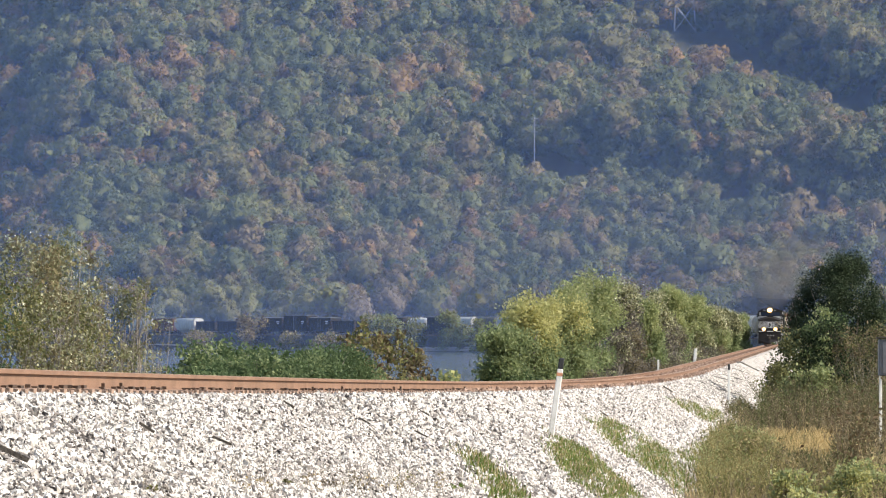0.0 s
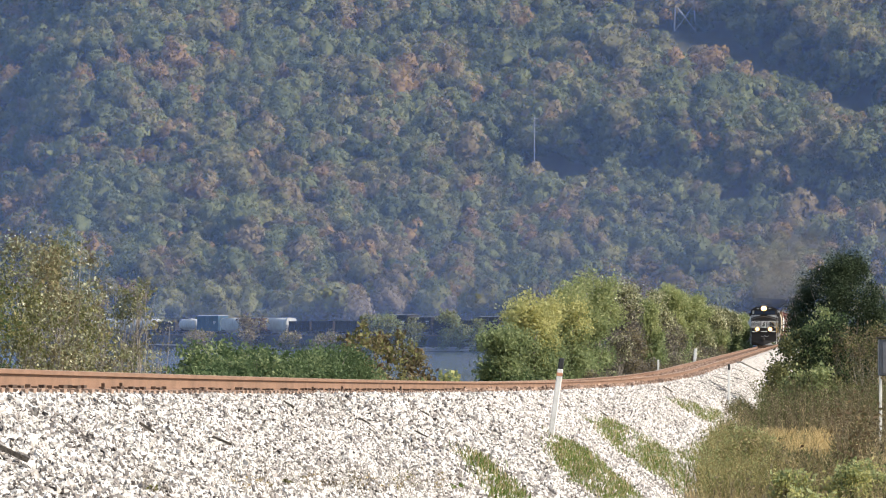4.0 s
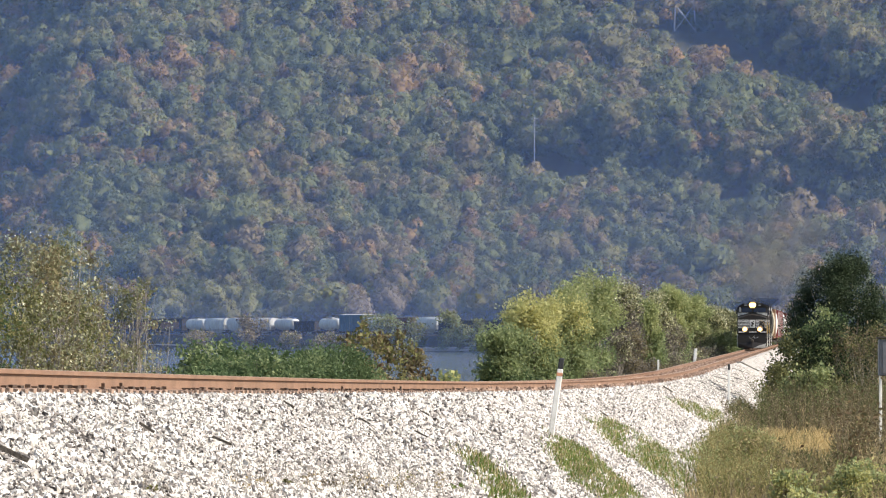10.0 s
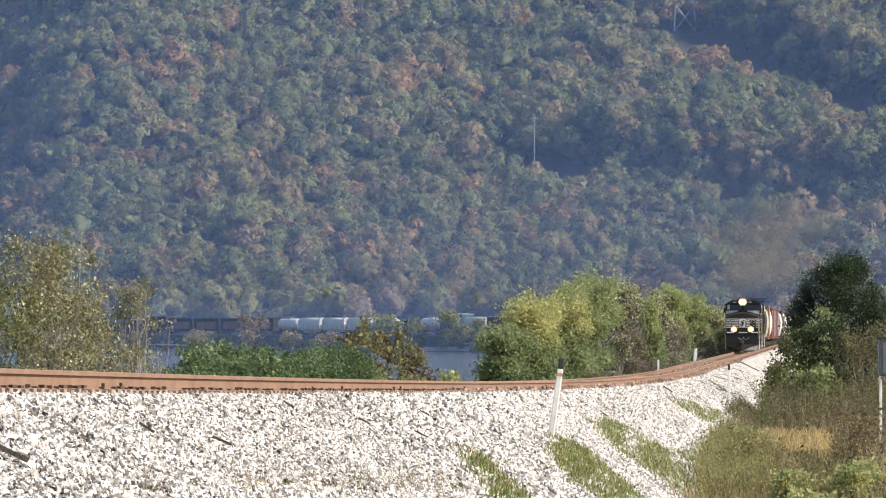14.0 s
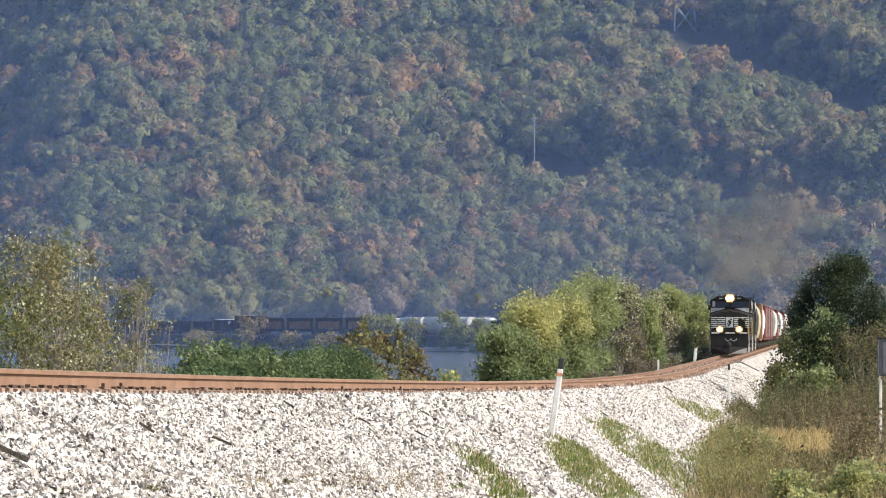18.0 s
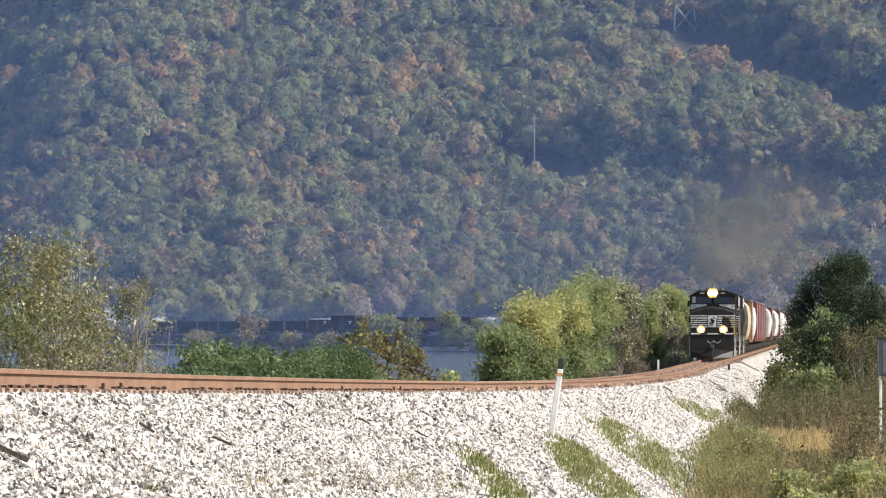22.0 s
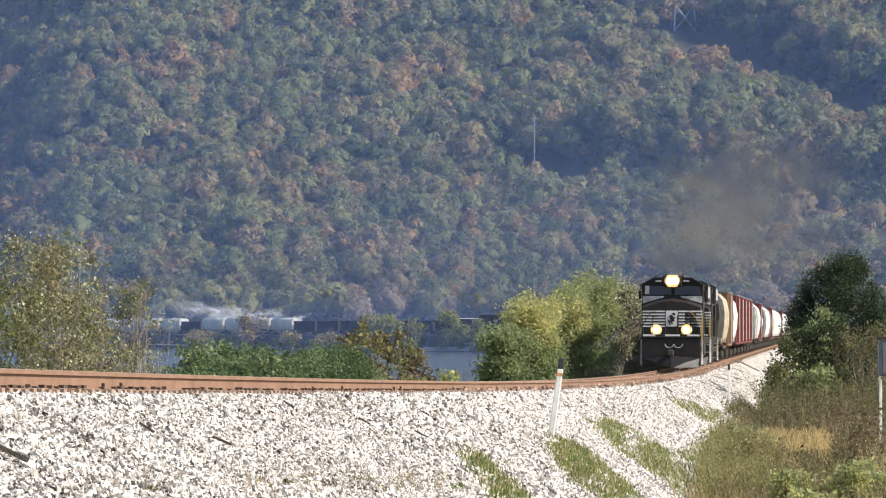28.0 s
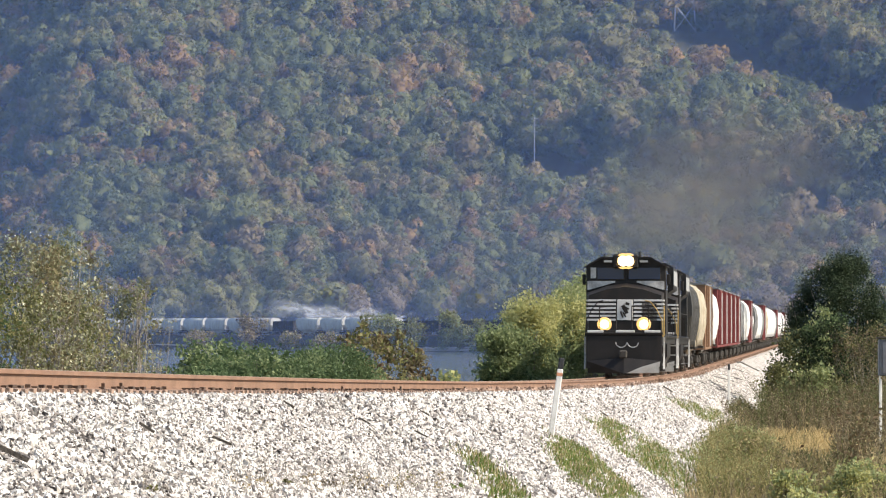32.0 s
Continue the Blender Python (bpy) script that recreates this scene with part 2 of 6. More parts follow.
def ground_sheet(mat):
    ys = np.concatenate([np.arange(-600, -40, 60), np.arange(-40, 240, 4), np.arange(240, 520, 8), np.arange(520, 1860, 16), np.arange(1860, 2440, 7), np.arange(2440, 4950, 60)])
    us = np.concatenate([np.linspace(-40, -6, 14), np.linspace(-5.5, -1.2, 24), np.linspace(-1.15, 1.15, 151), np.linspace(1.2, 5.5, 24), np.linspace(6, 40, 14)])
    Y, U = np.meshgrid(ys, us, indexing="ij")
    X = U * (38 + 0.082 * np.maximum(Y, 0)) * 1.0
    X = X - 4 * np.exp(-np.maximum(Y, 0) / 200)
    Z = ground_height(X, Y)
    n, m = Y.shape
    i = np.arange(n * m).reshape(n, m)
    f = np.stack([i[:-1, :-1], i[:-1, 1:], i[1:, 1:], i[1:, :-1]], -1).reshape(-1, 4)
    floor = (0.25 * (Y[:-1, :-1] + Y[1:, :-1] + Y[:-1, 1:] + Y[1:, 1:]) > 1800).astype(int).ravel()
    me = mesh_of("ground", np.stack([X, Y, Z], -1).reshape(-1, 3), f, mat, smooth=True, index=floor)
    return thing("ground", "dry grassy ground and wooded hillside floor", "ground", kind="structure", mesh=me)


EARTH = surface("dry_grass_earth", (0.16, 0.12, 0.06), (0.30, 0.24, 0.12), 2.5, 0.95, 0, 0.5, 0.12)
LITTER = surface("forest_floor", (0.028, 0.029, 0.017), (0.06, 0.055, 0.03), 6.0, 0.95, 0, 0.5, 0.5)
ground_sheet([EARTH, LITTER])

# the river
water_mat, nd, ln, p = nodes_of("river_water")
p.inputs["Base Color"].default_value = (0.03, 0.05, 0.06, 1)
p.inputs["Roughness"].default_value = 0.12
wt, wm, wn, wb = nd.new("ShaderNodeTexCoord"), nd.new("ShaderNodeMapping"), nd.new("ShaderNodeTexNoise"), nd.new("ShaderNodeBump")
wm.inputs["Scale"].default_value = (0.6, 0.25, 1)
wn.inputs["Scale"].default_value, wn.inputs["Detail"].default_value = 1.2, 5
wb.inputs["Strength"].default_value, wb.inputs["Distance"].default_value = 0.07, 0.1
ln.new(wt.outputs["Object"], wm.inputs[0])
ln.new(wm.outputs[0], wn.inputs["Vector"])
ln.new(wn.outputs["Fac"], wb.inputs["Height"])
ln.new(wb.outputs[0], p.inputs["Normal"])
thing("water", "calm grey-blue river water beside the railway", "water", kind="structure",
      mesh=mesh_of("water", [(-1500, -300, WATER_Z), (300, -300, WATER_Z), (300, 2000, WATER_Z), (-1500, 2000, WATER_Z)], [(0, 1, 2, 3)], water_mat))

# ---- the track ----
STONE = leaves("limestone_ballast", [(0.09, 0.08, 0.075), (0.30, 0.27, 0.25), (0.52, 0.485, 0.445), (0.62, 0.585, 0.54), (0.71, 0.67, 0.62)], 0, 3.0, 0.8, 0.9)
BED = surface("ballast_bed", (0.10, 0.09, 0.08), (0.54, 0.50, 0.46), 0.22, 0.95, 0, 1.0, 0.07, span=(0.50, 0.86), dirt=(0.16, 0.135, 0.115), streaks=(1.6, 0.05, 1.6))
# dark bed colour that stands for the shade in gaps between stones
GAP_SHADE = surface("shaded_ballast_gaps", (0.03, 0.027, 0.025), (0.24, 0.22, 0.20), 0.12, 0.95, 0, 1.0, 0.05, span=(0.5, 0.9))
STAINED = surface("rust_stained_ballast", (0.20, 0.125, 0.09), (0.40, 0.265, 0.195), 0.3, 0.95, 0, 0.8, 0.06)
RUST = surface("rusty_rail_steel", (0.15, 0.082, 0.05), (0.25, 0.145, 0.09), 0.6, 0.75, 0.1, 0.3, 0.02)
WORN = surface("worn_rail_head", (0.34, 0.26, 0.19), (0.46, 0.37, 0.29), 0.5, 0.5, 0.5, 0.1, 0.02)
SPIKE = surface("dark_rusted_spikes", (0.035, 0.022, 0.016), (0.10, 0.06, 0.04), 0.3, 0.8, 0.2, 0.3, 0.02)
TIE = surface("weathered_tie", (0.19, 0.122, 0.088), (0.33, 0.225, 0.162), 0.3, 0.9, 0, 0.5, 0.03)


def sweep(name, section, a_from, a_to, step, mat, smooth=False, closed=True, tones=None, near=None):
    """A cross-section of (right, above the rail's top) pushed along the line."""
    aa = np.arange(a_from, a_to + step / 2, step)
    x, y, th = along(aa)
    h = rail_height(y)
    sec = np.asarray(section, float)
    V = np.stack([x[:, None] + np.cos(th)[:, None] * sec[:, 0], y[:, None] - np.sin(th)[:, None] * sec[:, 0], h[:, None] + sec[:, 1]], -1)
    n, m = V.shape[:2]
    i = np.arange(n * m).reshape(n, m)
    k = np.arange(m) if closed else np.arange(m - 1)
    f = np.stack([i[:-1][:, k], i[1:][:, k], i[1:][:, (k + 1) % m], i[:-1][:, (k + 1) % m]], -1).reshape(-1, 4)
    index = None
    if tones is not None:
        # near the viewer the open bank's bed is darkened: painted shade between loose stones
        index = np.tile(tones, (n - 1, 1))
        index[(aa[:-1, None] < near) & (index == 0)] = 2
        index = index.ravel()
    return mesh_of(name, V.reshape(-1, 3), f, mat, smooth, index=index)


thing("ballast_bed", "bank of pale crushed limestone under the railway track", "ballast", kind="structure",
      mesh=sweep("ballast_bed", [(-7.2, -4.4), (-1.7, -0.25), (-1.3, -0.23), (1.05, -0.23), (1.7, -0.25), (7.2, -3.75)], -100, 1040, 4, [BED, STAINED, GAP_SHADE], closed=False, tones=(0, 1, 1, 0, 0), near=105))
CINDER = surface("dark_weedy_fill", (0.035, 0.033, 0.03), (0.10, 0.09, 0.07), 1.5, 0.95, 0, 0.6, 0.2)
thing("embankment", "dark weedy railway embankment along the river", "embankment", kind="structure",
      mesh=sweep("embankment", [(-8.5, -5.6), (-1.9, -0.25), (-1.3, -0.155), (1.3, -0.155), (1.9, -0.25), (7.2, -3.70)], 1040, 2250, 4, CINDER, closed=False))
track = thing("track", "single railway track with rusty brown rails", "railway track", kind="structure")
PROFILE = [(-0.075, -0.185), (-0.075, -0.165), (-0.010, -0.15), (-0.010, -0.048), (-0.040, -0.040), (-0.040, -0.004), (-0.03, 0.0),
           (0.03, 0.0), (0.040, -0.004), (0.040, -0.040), (0.010, -0.048), (0.010, -0.15), (0.075, -0.165), (0.075, -0.185)]
for side in (-0.755, 0.755):
    ob = new("rail", sweep("rail", [(x + side, z) for x, z in PROFILE], -100, 2250, 4, RUST))
    ob.parent, ob["label"] = track, "rusty brown steel rail"
    ob = new("running_surface", sweep("running_surface", [(side - 0.028, 0.001), (side - 0.028, 0.004), (side + 0.028, 0.004), (side + 0.028, 0.001)], -100, 2250, 4, WORN))
    ob.parent, ob["label"] = track, "worn bright top of the rail"


def many_boxes(places, sizes):
    """Joined boxes: places (n,4,4 poses as arrays), sizes (n,3)."""
    c = np.array([(-1, -1, -1), (1, -1, -1), (1, 1, -1), (-1, 1, -1), (-1, -1, 1), (1, -1, 1), (1, 1, 1), (-1, 1, 1)]) / 2
    q = np.array([(0, 3, 2, 1), (4, 5, 6, 7), (0, 1, 5, 4), (1, 2, 6, 5), (2, 3, 7, 6), (3, 0, 4, 7)])
    places, sizes = np.asarray(places, float), np.asarray(sizes, float)
    V = np.einsum("nij,nkj->nki", places[:, :3, :3], c[None] * sizes[:, None]) + places[:, None, :3, 3]
    F = q[None] + 8 * np.arange(len(places))[:, None, None]
    return V.reshape(-1, 3), F.reshape(-1, 4)


rng = np.random.RandomState(5)
poses, sizes, clips, csizes = [], [], [], []
for a in np.arange(20, 1300, 0.53):
    x, y, th = along(a)
    r = pose(float(x), float(y), float(rail_height(y)) - 0.27 + rng.uniform(-0.01, 0.01), 0, 0, -math.degrees(float(th)) + rng.uniform(-1, 1))
    poses.append(np.array(r)), sizes.append((2.6, 0.22, 0.18))
    if a < 170:
        for w in (0.83, 0.68) if rng.rand() < 0.7 else ():
            clips.append(np.array(r @ pose(w, 0, 0.115, 0, 0, rng.uniform(-8, 8)))), csizes.append((0.05, 0.16, 0.03))
        if rng.rand() < 0.06:
            clips.append(np.array(r @ pose(0.84, 0, 0.13, 0, rng.uniform(-8, 8), 0))), csizes.append((0.03, 0.04, 0.07))
ob = new("ties", mesh_of("ties", *many_boxes(poses, sizes), TIE))
ob.parent = track
tagged(ob, "dark weathered wooden ties", kind="stuff")
ob = new("rail_clips", mesh_of("rail_clips", *many_boxes(clips, csizes), SPIKE))
ob.parent = track
tagged(ob, "dark steel clips and spikes along the rail foot", kind="stuff")


def bank_drop(w):
    """How far the ballast lies below the rail's top, w metres right of the line's middle."""
    return np.where(np.abs(w) < 1.3, 0.23, 0.25 + np.maximum(np.abs(w) - 1.7, 0) / 1.571)


def slope_spot(a, w, up=0.0):
    """A place on the ballast bank, w metres right of the line's middle."""
    return spot(a, w, up - float(bank_drop(w)))


def scatter_stones(name, a0, a1, w0, w1, per_m2, size, seed, mat=STONE, label="loose pale grey limestone ballast stones on the bank"):
    r = np.random.RandomState(seed)
    n = int((a1 - a0) * (w1 - w0) * 1.12 * per_m2)
    a, w = r.uniform(a0, a1, n), r.uniform(w0, w1, n)
    keep = w < np.minimum(2.15 + 0.0235 * a, np.interp(a, (0, 130, 175, 230, 280, 430), (5.8, 5.2, 4.7, 4.1, 4.3, 5.2))) + r.normal(0, 0.12, n)
    a, w = a[keep], w[keep]
    keep_w = w
    x, y, th = along(a)
    c = np.stack([x + w * np.cos(th), y - w * np.sin(th), rail_height(y) - bank_drop(w) + size * r.uniform(0.25, 0.75, len(w))], -1)
    n = len(c)
    octa = np.array([(1, 0, 0), (-1, 0, 0), (0, 1, 0), (0, -1, 0), (0, 0, 1), (0, 0, -1)], float)
    tri = np.array([(0, 2, 4), (2, 1, 4), (1, 3, 4), (3, 0, 4), (2, 0, 5), (1, 2, 5), (3, 1, 5), (0, 3, 5)])
    v = octa[None] * r.uniform(0.75, 1.1, (n, 6, 1)) + r.uniform(-0.28, 0.28, (n, 6, 3))
    s = size * np.minimum(np.exp(r.normal(0, 0.32, n)), 1.7) * np.where(keep_w < 1.5, 0.7, 1.0)
    v *= s[:, None, None] * np.stack([r.uniform(0.7, 1.4, n), r.uniform(0.7, 1.4, n), r.uniform(0.5, 1.0, n)], -1)[:, None]
    q1, q2, q3 = r.uniform(0, 1, (3, n))
    qx, qy, qz, qw = np.sqrt(1 - q1) * np.sin(6.283 * q2), np.sqrt(1 - q1) * np.cos(6.283 * q2), np.sqrt(q1) * np.sin(6.283 * q3), np.sqrt(q1) * np.cos(6.283 * q3)
    R = np.stack([np.stack([1 - 2 * (qy * qy + qz * qz), 2 * (qx * qy - qz * qw), 2 * (qx * qz + qy * qw)], -1),
                  np.stack([2 * (qx * qy + qz * qw), 1 - 2 * (qx * qx + qz * qz), 2 * (qy * qz - qx * qw)], -1),
                  np.stack([2 * (qx * qz - qy * qw), 2 * (qy * qz + qx * qw), 1 - 2 * (qx * qx + qy * qy)], -1)], 1)
    V = np.einsum("nij,nkj->nki", R, v) + c[:, None]
    F = tri[None] + 6 * np.arange(n)[:, None, None]
    thing(name, label, "stones", kind="stuff", mesh=mesh_of(name, V.reshape(-1, 3), F.reshape(-1, 3), mat))


scatter_stones("ballast_stones", 38, 80, 0.86, 4.1, 315, 0.0225, 11)
scatter_stones("ballast_stones", 80, 160, 0.86, 5.6, 128, 0.031, 12)
DULL = leaves("rust_dusted_stone", [(0.14, 0.09, 0.065), (0.26, 0.175, 0.13), (0.38, 0.27, 0.21)], 0, 3.0, 0.85, 0.95)
scatter_stones("track_stones", 118, 470, -1.25, 1.5, 13, 0.075, 14, DULL, "rust-dusted ballast stones lying between the rails")
scatter_stones("ballast_stones", 160, 430, 0.86, 5.8, 50, 0.036, 13)

# ---- rolling stock ----
BLACK = surface("black_loco_paint", (0.011, 0.0095, 0.0095), (0.021, 0.018, 0.017), 0.8, 0.5, 0, 0.05, 0.05, dirt=(0.034, 0.026, 0.021), spec=0.25)
GRIME = surface("grimy_running_gear", (0.012, 0.011, 0.010), (0.05, 0.042, 0.034), 0.4, 0.8, 0.1, 0.3, 0.04)
WHITE = surface("white_paint", (0.42, 0.41, 0.40), (0.62, 0.61, 0.59), 0.7, 0.45, 0, 0.05, 0.05)
PALE = surface("scuffed_white_and_window_glint", (0.22, 0.21, 0.20), (0.62, 0.60, 0.57), 0.35, 0.6, 0, 0.1, 0.05)
GREY = surface("grey_paint", (0.22, 0.22, 0.22), (0.36, 0.36, 0.35), 0.7, 0.5, 0, 0.1, 0.05)
YELLOW = surface("yellow_handrail_paint", (0.30, 0.19, 0.05), (0.42, 0.28, 0.08), 0.3, 0.5)
STEEL = surface("worn_wheel_steel", (0.10, 0.08, 0.07), (0.22, 0.19, 0.17), 0.2, 0.45, 0.7)
LIGHT = lamp_glow("headlight_glow", (1.0, 0.72, 0.34), 4.0)
DITCH = lamp_glow("ditch_light_glow", (1.0, 0.70, 0.31), 3.6)
# glow of the added rings that imitate glare round the lamps
BLOOM = lamp_glow("lamp_bloom_fringe", (1.0, 0.55, 0.18), 0.8)
GLASS, nd, ln, p = nodes_of("cab_glass")
p.inputs["Base Color"].default_value = (0.015, 0.03, 0.07, 1)
p.inputs["Roughness"].default_value, p.inputs["Specular IOR Level"].default_value = 0.08, 0.4


def paint(name, a, b, dirt=(0.16, 0.12, 0.09), rough=0.65):
    return surface(name, a, b, 1.2, rough, 0, 0.08, 0.06, dirt=dirt, spec=0.22)


PAINTS = {
    "white": paint("hopper_white", (0.46, 0.455, 0.445), (0.62, 0.615, 0.60), (0.30, 0.275, 0.25)),
    "cream": paint("hopper_cream", (0.30, 0.26, 0.19), (0.42, 0.37, 0.28), (0.16, 0.12, 0.085)),
    "soot": paint("hopper_soot", (0.028, 0.028, 0.027), (0.055, 0.053, 0.05), (0.04, 0.034, 0.028)),
    "grey": paint("hopper_grey", (0.10, 0.10, 0.10), (0.19, 0.19, 0.19), (0.05, 0.045, 0.04)),
    "tan": paint("boxcar_tan", (0.15, 0.085, 0.05), (0.22, 0.13, 0.08), (0.18, 0.11, 0.07)),
    "red": paint("boxcar_red", (0.12, 0.026, 0.027), (0.18, 0.048, 0.046), (0.08, 0.03, 0.025)),
    "brown": paint("boxcar_brown", (0.10, 0.045, 0.035), (0.17, 0.08, 0.06), (0.07, 0.04, 0.03)),
    "blue": paint("boxcar_blue", (0.05, 0.10, 0.15), (0.10, 0.17, 0.23), (0.10, 0.10, 0.10)),
    "black": paint("gondola_black", (0.018, 0.018, 0.02), (0.045, 0.043, 0.042), (0.07, 0.05, 0.04)),
    "rust": paint("gondola_rust", (0.18, 0.085, 0.05), (0.27, 0.15, 0.09), (0.10, 0.06, 0.04)),
}
wheel_me = None


def bogie(parent, y, axles, span, deep=0.95):
    """A truck at y under a car: side frames, springs and a bolster, with its wheelsets below it."""
    bm = bmesh.new()
    ends = [(i - (axles - 1) / 2) * span for i in range(axles)]
    half = span * (axles - 1) / 2 + 0.35
    for sx in (-1.02, 1.02):
        prism(bm, [(sx - 0.09, 0.42), (sx + 0.09, 0.42), (sx + 0.09, 0.72), (sx - 0.09, 0.72)], -half, half)
        for e in ends:
            box(bm, sx, e, 0.50, 0.26, 0.34, 0.34, 0.04)
        for e in [(ends[i] + ends[i + 1]) / 2 for i in range(axles - 1)]:
            for d in (-0.16, 0, 0.16):
                rod(bm, (sx, e + d, 0.24), (sx, e + d, 0.58), 0.07, sides=6)
            box(bm, sx, e, 0.22, 0.16, 0.62, 0.08)
    box(bm, 0, 0, 0.66, 2.0, 0.4, 0.2, 0.03)
    ob = part("truck", bm, GRIME, parent, "grimy black wheel truck")
    ob.matrix_basis = pose(0, y, 0)
    for e in ends:
        global wheel_me
        if wheel_me is None:
            bm = bmesh.new()
            for sx in (-0.755, 0.755):
                rod(bm, (sx - 0.06, 0, 0.0), (sx + 0.06, 0, 0.0), 0.47, sides=14)
                rod(bm, (sx - math.copysign(0.09, sx), 0, 0), (sx - math.copysign(0.06, sx), 0, 0), 0.50, sides=14)
            rod(bm, (-0.95, 0, 0), (0.95, 0, 0), 0.09, sides=8)
            w = part("wheelset", bm, STEEL, ob, "steel wheels worn bright at the tread")
            wheel_me = w
            w.matrix_basis = pose(0, e, 0.47)
        else:
            share("wheelset", wheel_me, ob, pose(0, e, 0.47))["label"] = "steel wheels worn bright at the tread"
    return ob


def coupler(parent, y, way):
    bm = bmesh.new()
    box(bm, 0, y + way * 0.25, 0.88, 0.2, 0.5, 0.2, 0.03)
    box(bm, 0.02, y + way * 0.55, 0.88, 0.32, 0.26, 0.32, 0.06)
    part("coupler", bm, GRIME, parent)


def ladder(parent, x, y, z0, z1, mat, across=False):
    bm = bmesh.new()
    for d in (-0.2, 0.2):
        a = (x + d, y) if across else (x, y + d)
        rod(bm, (*a, z0), (*a, z1), 0.02, sides=5)
    z = z0 + 0.15
    while z < z1:
        rod(bm, (x - 0.2, y, z) if across else (x, y - 0.2, z), (x + 0.2, y, z) if across else (x, y + 0.2, z), 0.018, sides=5)
        z += 0.36
    part("ladder", bm, mat, parent)


def locomotive(name, label):
    ob = thing(name, label, "locomotive", group="locomotives")
    # frame and walkway
    part("underframe", boxes((0, 0, 1.45, 2.9, 21.4, 0.28), (0, 0, 1.62, 3.05, 21.6, 0.06), bevel=0.02), BLACK, ob)
    for sx in (-1.535, 1.535):
        part("sill_stripe", boxes((sx, 0, 1.56, 0.02, 20.6, 0.05)), BLACK, ob)
    # nose, with its sloped and arched top
    bm = bmesh.new()
    low = [(-1.5, 1.66), (1.5, 1.66), (1.5, 3.30), (0.75, 3.56), (0, 3.66), (-0.75, 3.56), (-1.5, 3.30)]
    tip = [(-1.42, 1.66), (1.42, 1.66), (1.42, 3.16), (0.7, 3.40), (0, 3.50), (-0.7, 3.40), (-1.42, 3.16)]
    prism(bm, low, 8.6, 10.1, tip)
    part("nose", bm, BLACK, ob, "black nose with a low arched top")
    # cab
    bm = bmesh.new()
    prism(bm, [(-1.55, 1.66), (1.55, 1.66), (1.55, 4.30), (0.95, 4.62), (-0.95, 4.62), (-1.55, 4.30)], 5.9, 8.75)
    cab = part("cab", bm, BLACK, ob, "black crew cab")
    bm = bmesh.new()
    prism(bm, [(-1.66, 4.27), (-1.55, 4.34), (-0.97, 4.68), (0.97, 4.68), (1.55, 4.34), (1.66, 4.27), (1.55, 4.30), (0.95, 4.61), (-0.95, 4.61), (-1.55, 4.30)], 5.7, 8.95)
    part("cab_roof", bm, BLACK, ob, "black cab roof with overhanging edge")
    for s in (-1, 1):
        bm = bmesh.new()
        prism(bm, [(s * 0.42, 3.68), (s * 1.42, 3.40), (s * 1.50, 3.40), (s * 1.50, 3.74), (s * 0.42, 3.74)], 8.75, 8.78)
        part("brow_panel", bm, PALE, ob, "worn white panel under the windscreen")
    for sx, w in ((0.60, 1.02), (-0.72, 1.22)):
        part("window", boxes((sx, 8.775, 4.03, w + 0.08, 0.05, 0.52), bevel=0.02), BLACK, cab, "windscreen in a black rubber frame")
        part("pane", boxes((sx, 8.80, 4.03, w, 0.02, 0.44)), GLASS, cab, "dark blue-tinted glass")
    # white paint instead of glass: a bright reflection put into the colour
    part("window", boxes((1.27, 8.78, 4.05, 0.22, 0.03, 0.42), bevel=0.01), PALE, cab, "corner window painted pale to imitate a reflection")
    for sx in (-1.555, 1.555):
        for y in (6.6, 7.7):
            part("side_window", boxes((sx, y, 3.75, 0.03, 0.8, 0.7), bevel=0.01), GLASS, cab)
        part("mirror", boxes((sx * 1.06, 8.3, 3.8, 0.14, 0.05, 0.42), bevel=0.02), BLACK, cab)
    # headlight pair in its housing
    bm = bmesh.new()
    box(bm, 0, 8.86, 4.50, 1.0, 0.2, 0.56, 0.06)
    hl = part("headlight_housing", bm, BLACK, ob)
    for sx in (-0.11, 0.11):
        bm = bmesh.new()
        rod(bm, (sx, 8.95, 4.51), (sx, 9.03, 4.51), 0.21, 0.19, sides=20)
        part("headlight", bm, LIGHT, hl, "lit warm white headlight")
        # no real lamp part: a glowing ring for the headlight's orange glare
        bm = bmesh.new()
        rod(bm, (sx, 8.93, 4.51), (sx, 8.96, 4.51), 0.31, 0.28, sides=20)
        part("reflector_ring", bm, BLOOM, hl, "added amber glowing ring imitating the glare round the lamp")
    for sx in (-0.70, 0.70):
        part("number_board", boxes((sx, 8.90, 4.50, 0.42, 0.06, 0.17), bevel=0.01), BLACK, ob, "dark number board")
        part("number_bar", boxes((sx, 8.94, 4.50, 0.30, 0.015, 0.08)), GREY, ob, "row of unreadable grey digits as a bar")
    # white bands over the nose, cut by the emblem panel
    for z in (2.97, 2.82, 2.67, 2.52, 2.37, 2.22):
        for x0, x1 in ((-1.44, -0.34), (0.34, 1.44)):
            part("nose_band", boxes(((x0 + x1) / 2, 10.105, z, x1 - x0, 0.02, 0.075)), WHITE, ob, "thin white band across the nose")
        for sx in (-1.475, 1.475):
            part("nose_band", boxes((sx, 9.3, z, 0.06, 1.4, 0.065)), WHITE, ob, "thin white band round the nose side")
    part("emblem_panel", boxes((0, 10.11, 2.60, 0.60, 0.03, 0.80), bevel=0.01), WHITE, ob, "white emblem panel on the nose")
    bm = bmesh.new()
